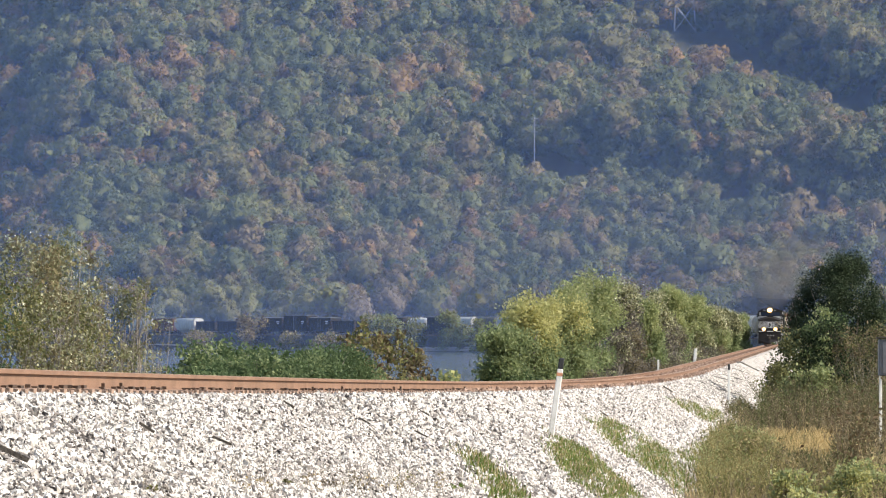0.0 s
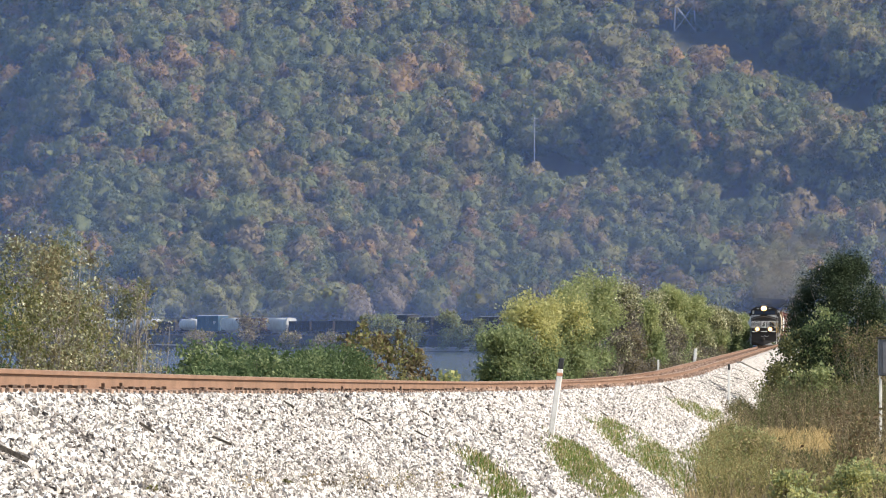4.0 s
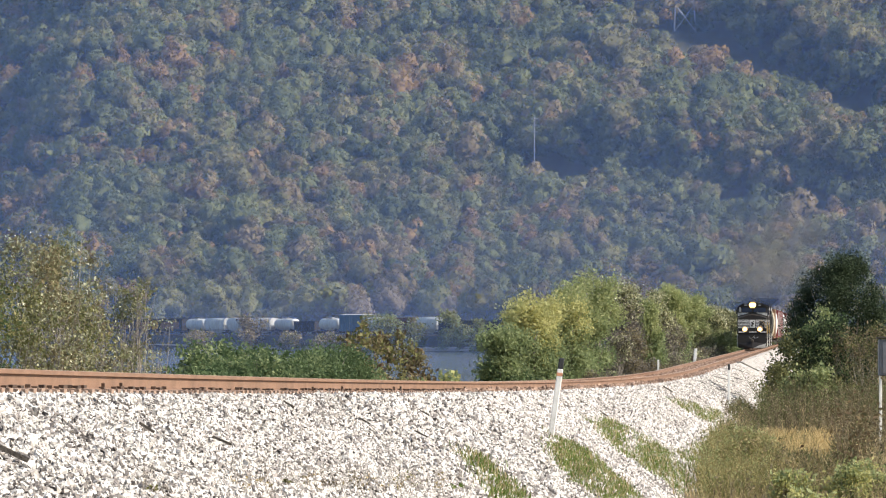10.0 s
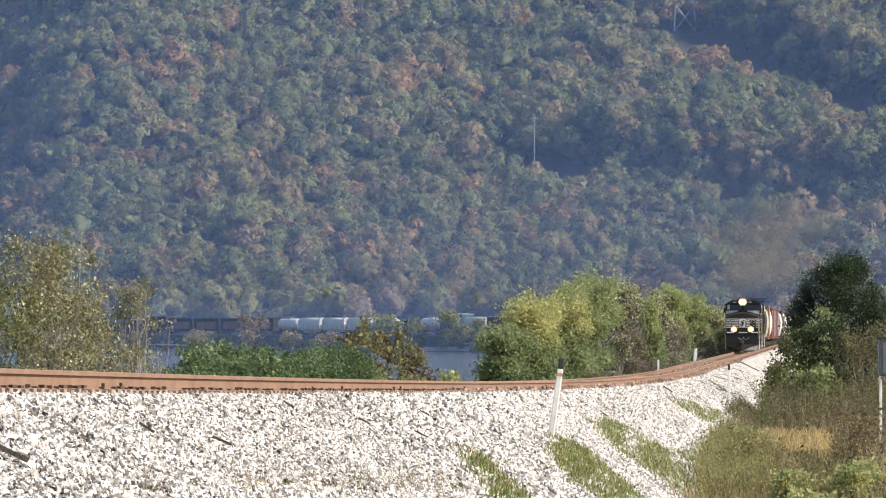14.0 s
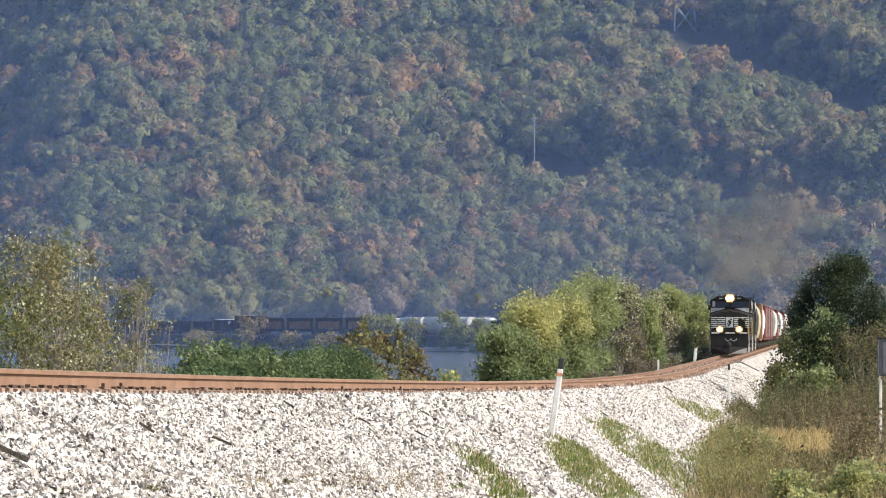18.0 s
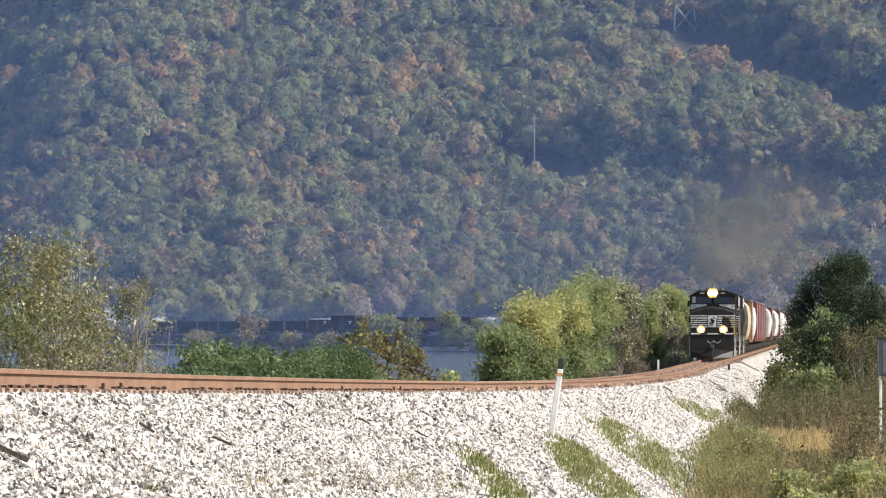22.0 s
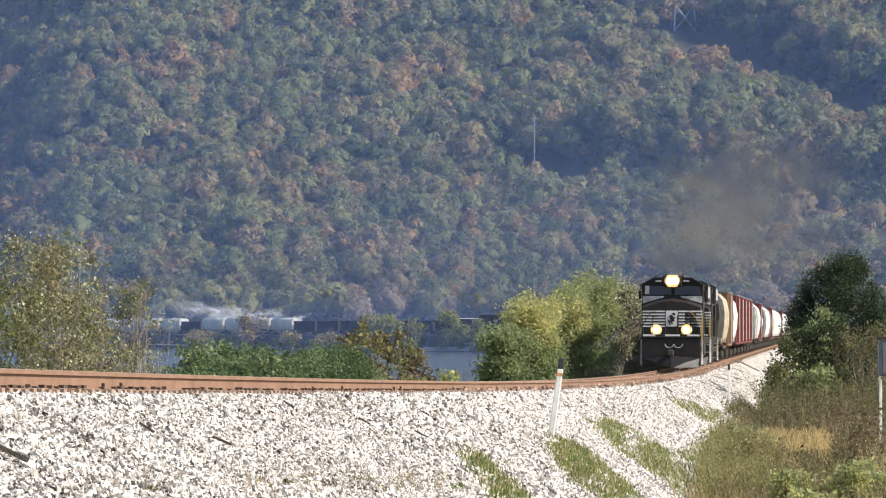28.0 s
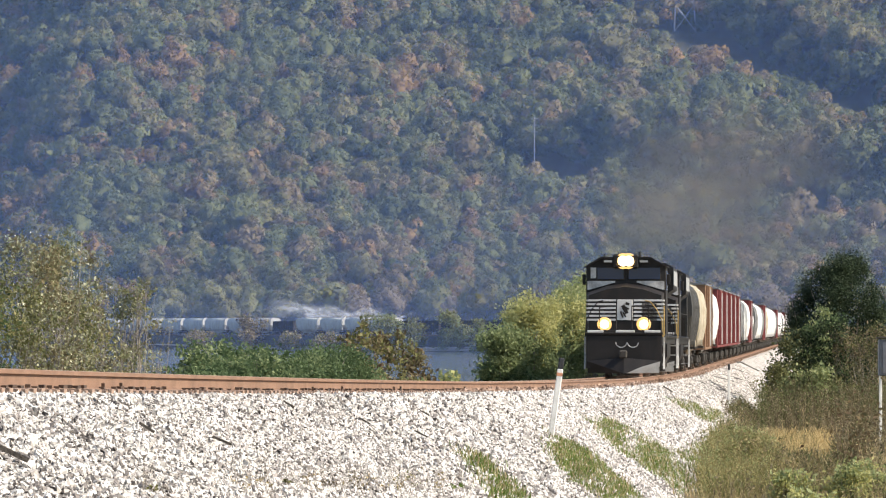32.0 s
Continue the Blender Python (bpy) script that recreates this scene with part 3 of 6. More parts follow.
    for x, z, w, h, r in ((0.0, 2.62, 0.15, 0.36, 28), (-0.10, 2.84, 0.16, 0.10, -20), (0.12, 2.42, 0.07, 0.26, 20), (-0.04, 2.68, 0.26, 0.08, -25), (0.02, 2.42, 0.06, 0.22, 35)):
        box(bm, x, 10.135, z, w, 0.02, h, 0.01, Matrix.Rotation(radians(r), 4, "Y"))
    part("emblem", bm, BLACK, ob, "dark slanting emblem shape")
    part("nose_door", boxes((-0.95, 10.09, 2.35, 0.62, 0.05, 1.1), bevel=0.02), BLACK, ob)
    # ditch lights
    for sx in (-0.76, 0.76):
        bm = bmesh.new()
        box(bm, sx, 10.95, 2.04, 0.42, 0.22, 0.42, 0.06)
        h = part("ditch_light_housing", bm, BLACK, ob)
        bm = bmesh.new()
        rod(bm, (sx, 11.05, 2.04), (sx, 11.11, 2.04), 0.185, 0.165, sides=20)
        part("ditch_light", bm, DITCH, h, "lit amber-white ditch light")
        # glare round the ditch light, added as a wider glowing ring
        bm = bmesh.new()
        rod(bm, (sx, 11.04, 2.04), (sx, 11.07, 2.04), 0.28, 0.25, sides=20)
        part("reflector_ring", bm, BLOOM, h, "added amber glowing ring imitating the glare round the lamp")
    # front platform, anti-climber, pilot and plough
    part("front_platform", boxes((0, 10.6, 1.68, 3.0, 1.2, 0.10), (0, 11.12, 1.72, 2.9, 0.12, 0.2), bevel=0.02), BLACK, ob)
    for x, w in ((-1.1, 0.62), (-0.05, 0.74), (1.1, 0.62)):
        part("platform_edge", boxes((x, 11.19, 1.76, w, 0.03, 0.09), bevel=0.01), WHITE, ob, "worn white platform edge")
    bm = bmesh.new()
    prism(bm, [(-1.46, 0.34), (1.46, 0.34), (1.46, 1.6), (-1.46, 1.6)], 10.7, 11.15)
    part("pilot", bm, BLACK, ob, "black pilot plate")
    bm = bmesh.new()
    for sx in (-1, 1):
        v = [bm.verts.new(q) for q in ((0, 11.55, 0.14), (sx * 1.40, 11.05, 0.16), (sx * 1.44, 11.16, 0.62), (0, 11.32, 0.74),
                                       (0, 11.47, 0.14), (sx * 1.38, 10.97, 0.16), (sx * 1.42, 11.08, 0.62), (0, 11.24, 0.74))]
        for q in ((0, 1, 2, 3), (7, 6, 5, 4), (0, 4, 5, 1), (2, 6, 7, 3), (1, 5, 6, 2)):
            bm.faces.new([v[i] for i in q])
    bmesh.ops.recalc_face_normals(bm, faces=bm.faces)
    part("snow_plough", bm, BLACK, ob, "v-shaped plough blade")
    bm = bmesh.new()
    v = [bm.verts.new(q) for q in ((-0.12, 11.53, 0.15), (-1.36, 11.09, 0.17), (-1.40, 11.20, 0.60), (-0.70, 11.38, 0.40), (-0.12, 11.50, 0.13), (-1.36, 11.05, 0.15), (-1.40, 11.15, 0.58), (-0.70, 11.33, 0.38))]
    for q in ((0, 1, 2, 3), (7, 6, 5, 4), (0, 4, 5, 1), (1, 5, 6, 2), (2, 6, 7, 3), (3, 7, 4, 0)):
        bm.faces.new([v[i] for i in q])
    bmesh.ops.recalc_face_normals(bm, faces=bm.faces)
    part("plough_wear_plate", bm, GREY, ob, "pale scuffed plough plate")
    coupler(ob, 11.1, 1)
    coupler(ob, -10.8, -1)
    for sx in (-0.35, 0.1):
        pts = [(sx + 0.22 * math.cos(t), 11.28, 1.36 - 0.22 * math.sin(t)) for t in np.linspace(0.1, 3.0, 8)]
        part("air_hose", rods(list(zip(pts, pts[1:])), 0.022), GREY, ob, "looped grey air hose")
    # handrails and end steps
    for sx in (-1, 1):
        x = sx * 1.45
        part("handrail", rods([((sx * 1.5, 11.0, 1.55), (sx * 1.46, 11.0, 2.2)), ((sx * 1.46, 11.0, 2.2), (sx * 1.25, 11.0, 2.62)), ((sx * 1.25, 11.0, 2.62), (sx * 1.0, 11.0, 2.92)), ((sx * 1.0, 11.0, 2.92), (sx * 0.8, 11.0, 2.95))], 0.02), YELLOW if sx < 0 else BLACK, ob, "bent tubular handrail")
        part("grab_rail", rods([((sx * 0.3, 11.05, 1.75), (sx * 0.3, 11.05, 2.75)), ((sx * 0.3, 11.05, 2.75), (sx * 0.95, 11.05, 2.70)), ((sx * 0.95, 11.05, 1.75), (sx * 0.95, 11.05, 2.7))], 0.025), BLACK, ob)
        for y0, y1 in ((-9.6, 5.5),):
            pr = [((x, y, 1.65), (x, y, 2.65)) for y in np.arange(y0, y1, 3.8)] + [((x, y0, 2.65), (x, y1, 2.65))]
            part("side_railing", rods(pr, 0.014, 5), BLACK, ob, "thin black side railing")
        for y in (10.45, -10.35):
            for z in (0.45, 0.85, 1.25):
                part("step", boxes((sx * 1.36, y, z, 0.36, 0.55, 0.05)), GREY, ob)
            bm = bmesh.new()
            lean = [(y + 0.42, 0.30), (y + 0.10, 0.34), (y - 0.12, 0.75), (y - 0.18, 1.55), (y + 0.12, 1.55), (y + 0.16, 0.85)]
            rim = [[bm.verts.new((sx * w, q, z)) for q, z in lean] for w in (1.50, 1.56)]
            for i in range(6):
                bm.faces.new((rim[0][i], rim[0][(i + 1) % 6], rim[1][(i + 1) % 6], rim[1][i]))
            bm.faces.new(rim[0]), bm.faces.new(rim[1][::-1])
            bmesh.ops.recalc_face_normals(bm, faces=bm.faces)
            part("step_guard", bm, PALE, ob, "scuffed white curved step side plate")
            if y > 0 and sx < 0:
                part("corner_post", rods([((sx * 1.52, y - 0.3, 1.5), (sx * 1.52, y - 0.3, 2.75))], 0.024), YELLOW, ob, "yellow corner grab post")
    # long hood in its sections
    part("hood", boxes((0, 0.8, 3.0, 2.05, 10.2, 2.70), bevel=0.05), BLACK, ob, "black engine hood")
    part("cabinet", boxes((0, 4.9, 3.05, 2.6, 1.95, 2.8), bevel=0.05), BLACK, ob)
    for i, y in enumerate(np.arange(-3.6, 3.7, 0.9)):
        for sx in (-1.035, 1.035):
            part("hood_door", boxes((sx, y, 2.75, 0.03, 0.82, 1.9), bevel=0.01), BLACK, ob)
    for sx in (-1.065, 1.065):
        for k in range(9):
            part("letter_bar", boxes((sx, -2.6 + 0.62 * k, 3.1, 0.02, 0.40, 0.5)), WHITE, ob, "white block of the hood lettering")
    bm = bmesh.new()
    prism(bm, [(-1.03, 1.66), (1.03, 1.66), (1.03, 3.2), (1.53, 3.55), (1.53, 4.45), (1.2, 4.62), (-1.2, 4.62), (-1.53, 4.45), (-1.53, 3.55), (-1.03, 3.2)], -10.0, -4.3)
    part("radiator", bm, BLACK, ob, "flared black radiator section")
    for sx in (-1.545, 1.545):
        for k in range(6):
            part("radiator_louvre", boxes((sx, -9.4 + 0.95 * k, 4.0, 0.03, 0.8, 0.6), bevel=0.01), GREY, ob)
    part("exhaust_stack", boxes((0, 1.2, 4.45, 0.7, 0.9, 0.22), bevel=0.03), GRIME, ob)
    part("roof_box", boxes((0, 3.0, 4.46, 1.6, 2.2, 0.2), bevel=0.03), BLACK, ob)
    part("roof_box", boxes((0, -2.2, 4.42, 1.5, 2.4, 0.16), bevel=0.03), BLACK, ob)
    part("air_horn", rods([((-0.5, 7.6, 4.68), (-0.5, 7.6, 4.86)), ((-0.5, 7.4, 4.85), (-0.5, 7.9, 4.85))], 0.05), BLACK, ob)
    part("antenna", rods([((0.35, 7.2, 4.68), (0.35, 7.2, 4.90))], 0.03), BLACK, ob)
    part("antenna", rods([((0.9, 6.9, 4.6), (0.9, 6.9, 4.82))], 0.03), BLACK, ob)
    bm = bmesh.new()
    prism(bm, [(-1.2, 0.45), (1.2, 0.45), (1.45, 0.8), (1.45, 1.3), (-1.45, 1.3), (-1.45, 0.8)], -2.6, 2.6)
    part("fuel_tank", bm, BLACK, ob)
    bogie(ob, 6.9, 3, 1.85)
    bogie(ob, -6.9, 3, 1.85)
    return ob


def running_gear(ob, half):
    bogie(ob, half - 2.0, 2, 1.75)
    bogie(ob, -half + 2.0, 2, 1.75)
    coupler(ob, half, 1)
    coupler(ob, -half, -1)
    part("centre_sill", boxes((0, 0, 0.98, 0.5, half * 2 + 0.2, 0.3)), GRIME, ob)


def hopper(tone, label, half=8.4, high=4.42):
    ob = thing("covered_hopper", label, "freight car", group="freight cars")
    mat = PAINTS[tone]
    curve = [(1.30, 1.25), (1.40, 1.55), (1.49, 1.9), (1.55, 2.3), (1.58, 2.7), (1.57, 3.1), (1.52, 3.5), (1.42, 3.85), (1.25, 4.08), (1.02, 4.26), (0.72, high - 0.05)]
    side = curve + [(-x, z) for x, z in curve[::-1]]
    bm = bmesh.new()
    prism(bm, side, -half + 1.7, half - 1.7)
    for f in bm.faces:
        f.smooth = abs(f.normal.y) < 0.5
    part("body", bm, mat, ob)
    for s in (-1, 1):
        bm = bmesh.new()
        small = [(x * 0.98, max(z, 2.3)) for x, z in side]
        prism(bm, side, s * (half - 1.7), s * (half - 0.5), [(x, max(z, 2.6)) for x, z in small])
        for f in bm.faces:
            f.smooth = abs(f.normal.y) < 0.8
        part("slope_end", bm, mat, ob, "sloping end sheet")
        part("end_platform", boxes((0, s * (half - 0.7), 1.15, 2.8, 1.4, 0.12)), GRIME, ob)
        for sx in (-1.3, 1.3):
            part("end_post", rods([((sx, s * (half - 0.25), 1.15), (sx, s * (half - 0.5), high - 0.5))], 0.05), mat, ob)
        ladder(ob, 1.45, s * (half - 0.5), 1.2, high - 0.5, mat)
    for k in range(4):
        y = (k - 1.5) * (half - 2.2) * 0.5
        bm = bmesh.new()
        prism(bm, [(-1.2, 1.27), (1.2, 1.27), (0.4, 0.55), (-0.4, 0.55)], y - 1.2, y + 1.2)
        part("discharge_bay", bm, mat, ob)
    rib = curve[1::2]
    for k in range(9):
        y = (k - 4) * (half - 1.7) / 4.6
        for sx in (-1, 1):
            part("side_seam", rods([((sx * p0[0], y, p0[1]), (sx * p1[0], y, p1[1])) for p0, p1 in zip(rib, rib[1:])], 0.03, 4), mat, ob)
    part("roof_walk", boxes((-0.5, 0, high + 0.05, 0.35, half * 2 - 1.4, 0.05), (0.5, 0, high + 0.05, 0.35, half * 2 - 1.4, 0.05)), GREY, ob, "grey roof walkway")
    part("hatch", boxes(*[(0, (k - 3.5) * 1.6, high + 0.02, 0.55, 1.2, 0.14) for k in range(8)]), mat, ob)
    running_gear(ob, half)
    return ob


def boxcar(tone, label, half=8.2, high=4.4, roof="grey"):
    ob = thing("boxcar", label, "freight car", group="freight cars")
    mat = PAINTS[tone]
    part("body", boxes((0, 0, (high + 1.0) / 2, 2.95, half * 2 - 0.4, high - 1.0), bevel=0.03), mat, ob)
    bm = bmesh.new()
    prism(bm, [(-1.52, high - 0.02), (1.52, high - 0.02), (1.5, high + 0.05), (0, high + 0.16), (-1.5, high + 0.05)], -half + 0.15, half - 0.15)
    part("roof", bm, PAINTS[roof], ob, "pale weathered metal roof")
    n = 15
    for k in range(n):
        y = -half + 0.5 + (2 * half - 1.0) * k / (n - 1)
        if abs(y) < 1.6:
            continue
        for sx in (-1, 1):
            part("side_rib", boxes((sx * 1.50, y, (high + 1.1) / 2, 0.08, 0.12, high - 1.2)), mat, ob)
    for sx in (-1, 1):
        d = part("sliding_door", boxes((sx * 1.52, 0, (high + 1.1) / 2, 0.08, 3.0, high - 1.25), bevel=0.02), mat, ob)
        for y in (-0.9, 0.9):
            part("door_bar", rods([((sx * 1.57, y, 1.2), (sx * 1.57, y, high - 0.2))], 0.03), GREY, d)
        part("lettering_bar", boxes((sx * 1.485, half * 0.62, 3.4, 0.03, 2.2, 0.35), (sx * 1.485, half * 0.62, 2.9, 0.03, 1.6, 0.2)), WHITE, ob, "white unreadable lettering as bars")
    for s in (-1, 1):
        for z in np.arange(1.5, high - 0.2, 0.55):
            part("end_rib", boxes((0, s * (half - 0.18), z, 2.7, 0.1, 0.16), bevel=0.03), mat, ob)
        ladder(ob, 1.2, s * (half - 0.1), 1.1, high - 0.3, mat, True)
    running_gear(ob, half)
    return ob


def tanker(tone, label, half=7.6, radius=1.45):
    ob = thing("tank_car", label, "freight car", group="freight cars")
    mat = PAINTS[tone]
    bm = bmesh.new()
    n, rings = 24, [(-half + 0.9, 0.15), (-half + 1.0, 0.6), (-half + 1.25, 0.88), (-half + 1.6, 1.0), (half - 1.6, 1.0), (half - 1.25, 0.88), (half - 1.0, 0.6), (half - 0.9, 0.15)]
    rr = [[bm.verts.new((radius * k * math.cos(6.2832 * i / n), y, 2.75 + radius * k * math.sin(6.2832 * i / n))) for i in range(n)] for y, k in rings]
    for a, b in zip(rr, rr[1:]):
        for i in range(n):
            bm.faces.new((a[i], a[(i + 1) % n], b[(i + 1) % n], b[i]))
    bm.faces.new(rr[0])
    bm.faces.new(rr[-1][::-1])
    bmesh.ops.recalc_face_normals(bm, faces=bm.faces)
    part("tank", bm, mat, ob, smooth=True)
    bm = bmesh.new()
    rod(bm, (0, 0, 4.1), (0, 0, 4.5), 0.45, sides=14)
    part("dome", bm, GREY, ob)
    part("roof_platform", boxes((0, 0, 4.28, 2.0, 2.2, 0.06)), GREY, ob)
    part("platform_rail", rods([((sx, -1.1, 4.3), (sx, 1.1, 4.3)) for sx in (-1, 1)] + [((sx, y, 4.3), (sx, y, 4.75)) for sx in (-1, 1) for y in (-1.1, 1.1)] + [((sx, -1.1, 4.75), (sx, 1.1, 4.75)) for sx in (-1, 1)], 0.03), GREY, ob)
    for s in (-1, 1):
        part("saddle", boxes((0, s * (half - 2.2), 1.35, 2.4, 0.5, 0.6), bevel=0.03), GRIME, ob)
        part("end_platform", boxes((0, s * (half - 0.5), 1.1, 2.8, 1.2, 0.1)), GRIME, ob)
    ladder(ob, 1.5, 0, 1.2, 4.3, GREY)
    running_gear(ob, half)
    return ob


def gondola(tone, label, half=8.0, high=3.5, panel=None):
    ob = thing("gondola_car", label, "freight car", group="freight cars")
    mat = PAINTS[tone]
    for sx in (-1, 1):
        part("side_wall", boxes((sx * 1.47, 0, (high + 1.0) / 2, 0.1, half * 2 - 0.5, high - 1.0), bevel=0.01), mat, ob)
        part("top_chord", boxes((sx * 1.49, 0, high, 0.18, half * 2 - 0.4, 0.14), bevel=0.02), mat, ob)
        for k in range(12):
            y = -half + 0.6 + (2 * half - 1.2) * k / 11
            part("side_post", boxes((sx * 1.55, y, (high + 1.0) / 2, 0.1, 0.16, high - 1.1)), mat, ob)
        if panel:
            part("side_panel", boxes((sx * 1.53, 0, high * 0.52 + 0.3, 0.04, half * 1.5, (high - 1.2) * 0.62)), PAINTS[panel], ob, "rust-brown side panel")
    for s in (-1, 1):
        part("end_wall", boxes((0, s * (half - 0.3), (high + 1.0) / 2, 3.0, 0.12, high - 1.0), bevel=0.01), mat, ob)
    part("floor", boxes((0, 0, 1.1, 2.9, half * 2 - 0.6, 0.14)), GRIME, ob)
    bm = bmesh.new()
    bmesh.ops.create_grid(bm, x_segments=8, y_segments=30, size=1, matrix=Matrix.Diagonal((1.4, half - 0.4, 1, 1)))
    for v in bm.verts:
        v.co.z = high - 0.25 + 0.3 * (1 - (v.co.x / 1.4) ** 2) * (0.6 + 0.6 * noise.noise(Vector((v.co.x, v.co.y * 0.5, 3))))
    part("load", bm, GRIME, ob, "dark loose load")
    running_gear(ob, half)
    return ob


# kind, tone, length over couplers, label
KINDS = {
    "H": (lambda: hopper("white", "white curved-side covered hopper car, dusty and streaked"), 18.0),
    "C": (lambda: hopper("cream", "cream curved-side covered hopper car with rust streaks"), 18.0),
    "G": (lambda: hopper("grey", "grey covered hopper car, weathered"), 18.0),
    "S": (lambda: hopper("soot", "soot-darkened covered hopper car behind the locomotives"), 18.0),
    "T": (lambda: tanker("white", "white tank car with a grey roof platform"), 16.4),
    "R": (lambda: boxcar("red", "red ribbed boxcar with faded paint"), 17.6),
    "N": (lambda: boxcar("tan", "tan-brown boxcar with rusted ribs"), 17.6),
    "B": (lambda: boxcar("brown", "dark brown boxcar with a pale roof"), 17.6),
    "U": (lambda: boxcar("blue", "tall blue-grey boxcar with a white roof", 8.8, 5.1, "white"), 18.8),
    "D": (lambda: boxcar("black", "tall dark boxcar with a dull roof", 8.8, 5.0, "grey"), 18.8),
    "W": (lambda: boxcar("black", "low dark boxcar with a white roof", 7.6, 4.0, "white"), 16.4),
    "E": (lambda: boxcar("black", "dark weathered boxcar with a dull roof"), 17.6),
    "K": (lambda: gondola("black", "black coal gondola with a dark load"), 17.2),
    "O": (lambda: gondola("black", "high-sided gondola with rust-brown panels", 10.2, 4.3, "rust"), 21.6),
}
# behind the locomotives: first the stretch that comes past, then the stretch that is seen across the river
FRONT = "SCNHRRRRRGTHRTGHHGRCHHHHHGRHHHGHHRTHG"
FAR = "HETEKKEDEKKKHBHUTK" + "THHHT" + "OOOO" + "DW" + "KKKKKKK" + "HHHHKHHHHHHHHHHH"
train = []  # (object, metres from the front of the train to its middle, half of its wheelbase)
lead = locomotive("locomotive", "black diesel locomotive with white nose bands and lit headlights")
rear_loco = copy_thing(lead, Matrix.Identity(4))
for o in rear_loco.children_recursive:
    if o.data.materials[0] in (LIGHT, DITCH, BLOOM):
        o.data = o.data.copy()
        o.data.materials[0] = GREY
        o["label"] = "unlit grey lamp"
tagged(rear_loco, "second black diesel locomotive with its lamps off")
train.append((lead, 11.1, 6.9))
train.append((rear_loco, 11.1 + 22.6, 6.9))
first, at = {}, 48.4
spare = (713.0 - at - sum(KINDS[k][1] for k in FRONT)) / len(FRONT)  # slack in the couplings of the front stretch
for i, k in enumerate(FRONT + FAR):
    make, length = KINDS[k]
    length += spare if i < len(FRONT) else 0
    if k in first:
        ob = copy_thing(first[k], Matrix.Identity(4))
    else:
        ob = first[k] = make()
    train.append((ob, at + length / 2, KINDS[k][1] / 2 - 2.6))
    at += length


SPEED, START = 18.28, 832.0


def car_pose(t, back, base):
    a = START - SPEED * t + back
    x0, y0, _ = along(a - base)
    x1, y1, _ = along(a + base)
    x, y, _ = along(a)
    z = (float(rail_height(y0)) + float(rail_height(y1))) / 2 + 0.005
    m = Vector(((x0 + x1) / 2, (y0 + y1) / 2, z))
    d = Vector((float(x0 - x1), float(y0 - y1), float(rail_height(y0)) - float(rail_height(y1))))
    return Matrix.Translation(m) @ d.to_track_quat("Y", "Z").to_matrix().to_4x4()


# ---- smoke of the locomotives, and dust blown off the hoppers ----
SOOT = vapour("brown_exhaust_smoke", (0.29, 0.27, 0.245), 0.43, 0.5, True)
DUST = vapour("white_blown_dust", (0.85, 0.88, 0.95), 0.40, 0.4, True)


def puffs(name, label, category, mat, rows, seed):
    """Loose slices of smoke, each a shallow bowl: (along, aside, up, half-width, half-height)."""
    ob = thing(name, label, category)
    r = random.Random(seed)
    me = None
    for y, x, z, w, h in rows:
        if me is None:
            bm = bmesh.new()
            bmesh.ops.create_circle(bm, cap_ends=True, cap_tris=True, segments=24, radius=1.0)
            bmesh.ops.subdivide_edges(bm, edges=bm.edges[:], cuts=2, use_grid_fill=True)
            for v in bm.verts:
                v.co.z = 0.12 * (v.co.x ** 2 + v.co.y ** 2) + 0.05 * noise.noise(v.co * 3)
            first_puff = part("puff", bm, mat, ob, smooth=True)
            me = o = first_puff
        else:
            o = share("puff", me, ob, Matrix.Identity(4))
        o.matrix_basis = pose(x, y, z, 90 + r.uniform(-8, 8), r.uniform(-20, 20), r.uniform(-8, 8)) @ Matrix.Diagonal((w, h, 3.0, 1))
    return ob


rs = random.Random(4)
smoke = puffs("exhaust_smoke", "thin brown exhaust smoke trailing over the train", "smoke", SOOT,
              [(-14, -0.2, 6.2, 2.8, 2.0), (-32, -0.4, 7.2, 3.8, 2.9), (-52, -0.5, 8.4, 5.2, 4.0), (-94, -0.8, 10.2, 7.4, 5.8), (-154, -1.6, 11.6, 10.0, 7.2), (-229, -2.6, 12.6, 12.5, 8.2)], 5)
dust = puffs("blown_dust", "white dust blowing off the hopper roofs", "dust", DUST,
             [(10 - 13.0 * k, rs.uniform(-0.5, 0.5), 4.7 + 0.28 * k + rs.uniform(-0.2, 0.2), 5.0 + 0.9 * k, 0.9 + 0.38 * k) for k in range(7)], 6)


# hazy air over river and hill foot, put in as soft-edged tinted discs
river_haze = puffs("river_haze", "see-through blue disc imitating low haze over the river", "haze", vapour("river_haze_tint", (0.36, 0.50, 0.92), 0.24, 2.0, True, True), [(0, 0, 0, 190, 11)], 7)
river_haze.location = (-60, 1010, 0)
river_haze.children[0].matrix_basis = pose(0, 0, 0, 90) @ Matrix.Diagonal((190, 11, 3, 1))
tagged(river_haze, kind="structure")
foot_haze = puffs("foot_haze", "see-through pale disc imitating haze along the foot of the hill", "haze", vapour("foot_haze_tint", (0.40, 0.48, 0.72), 0.12, 2.0, True, True), [(0, 0, 0, 170, 50)], 8)
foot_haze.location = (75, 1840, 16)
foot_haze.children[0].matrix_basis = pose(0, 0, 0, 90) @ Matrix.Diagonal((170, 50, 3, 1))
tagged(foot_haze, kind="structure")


def motions():
    times = range(0, 33, 2)
    for ob, back, base in train:
        walk(ob, [(t, car_pose(t, back, base)) for t in times])
    walk(smoke, [(t, car_pose(t, 11.1, 6.9)) for t in times])
    walk(dust, [(t, car_pose(t, 1368.0, 6.9)) for t in times])

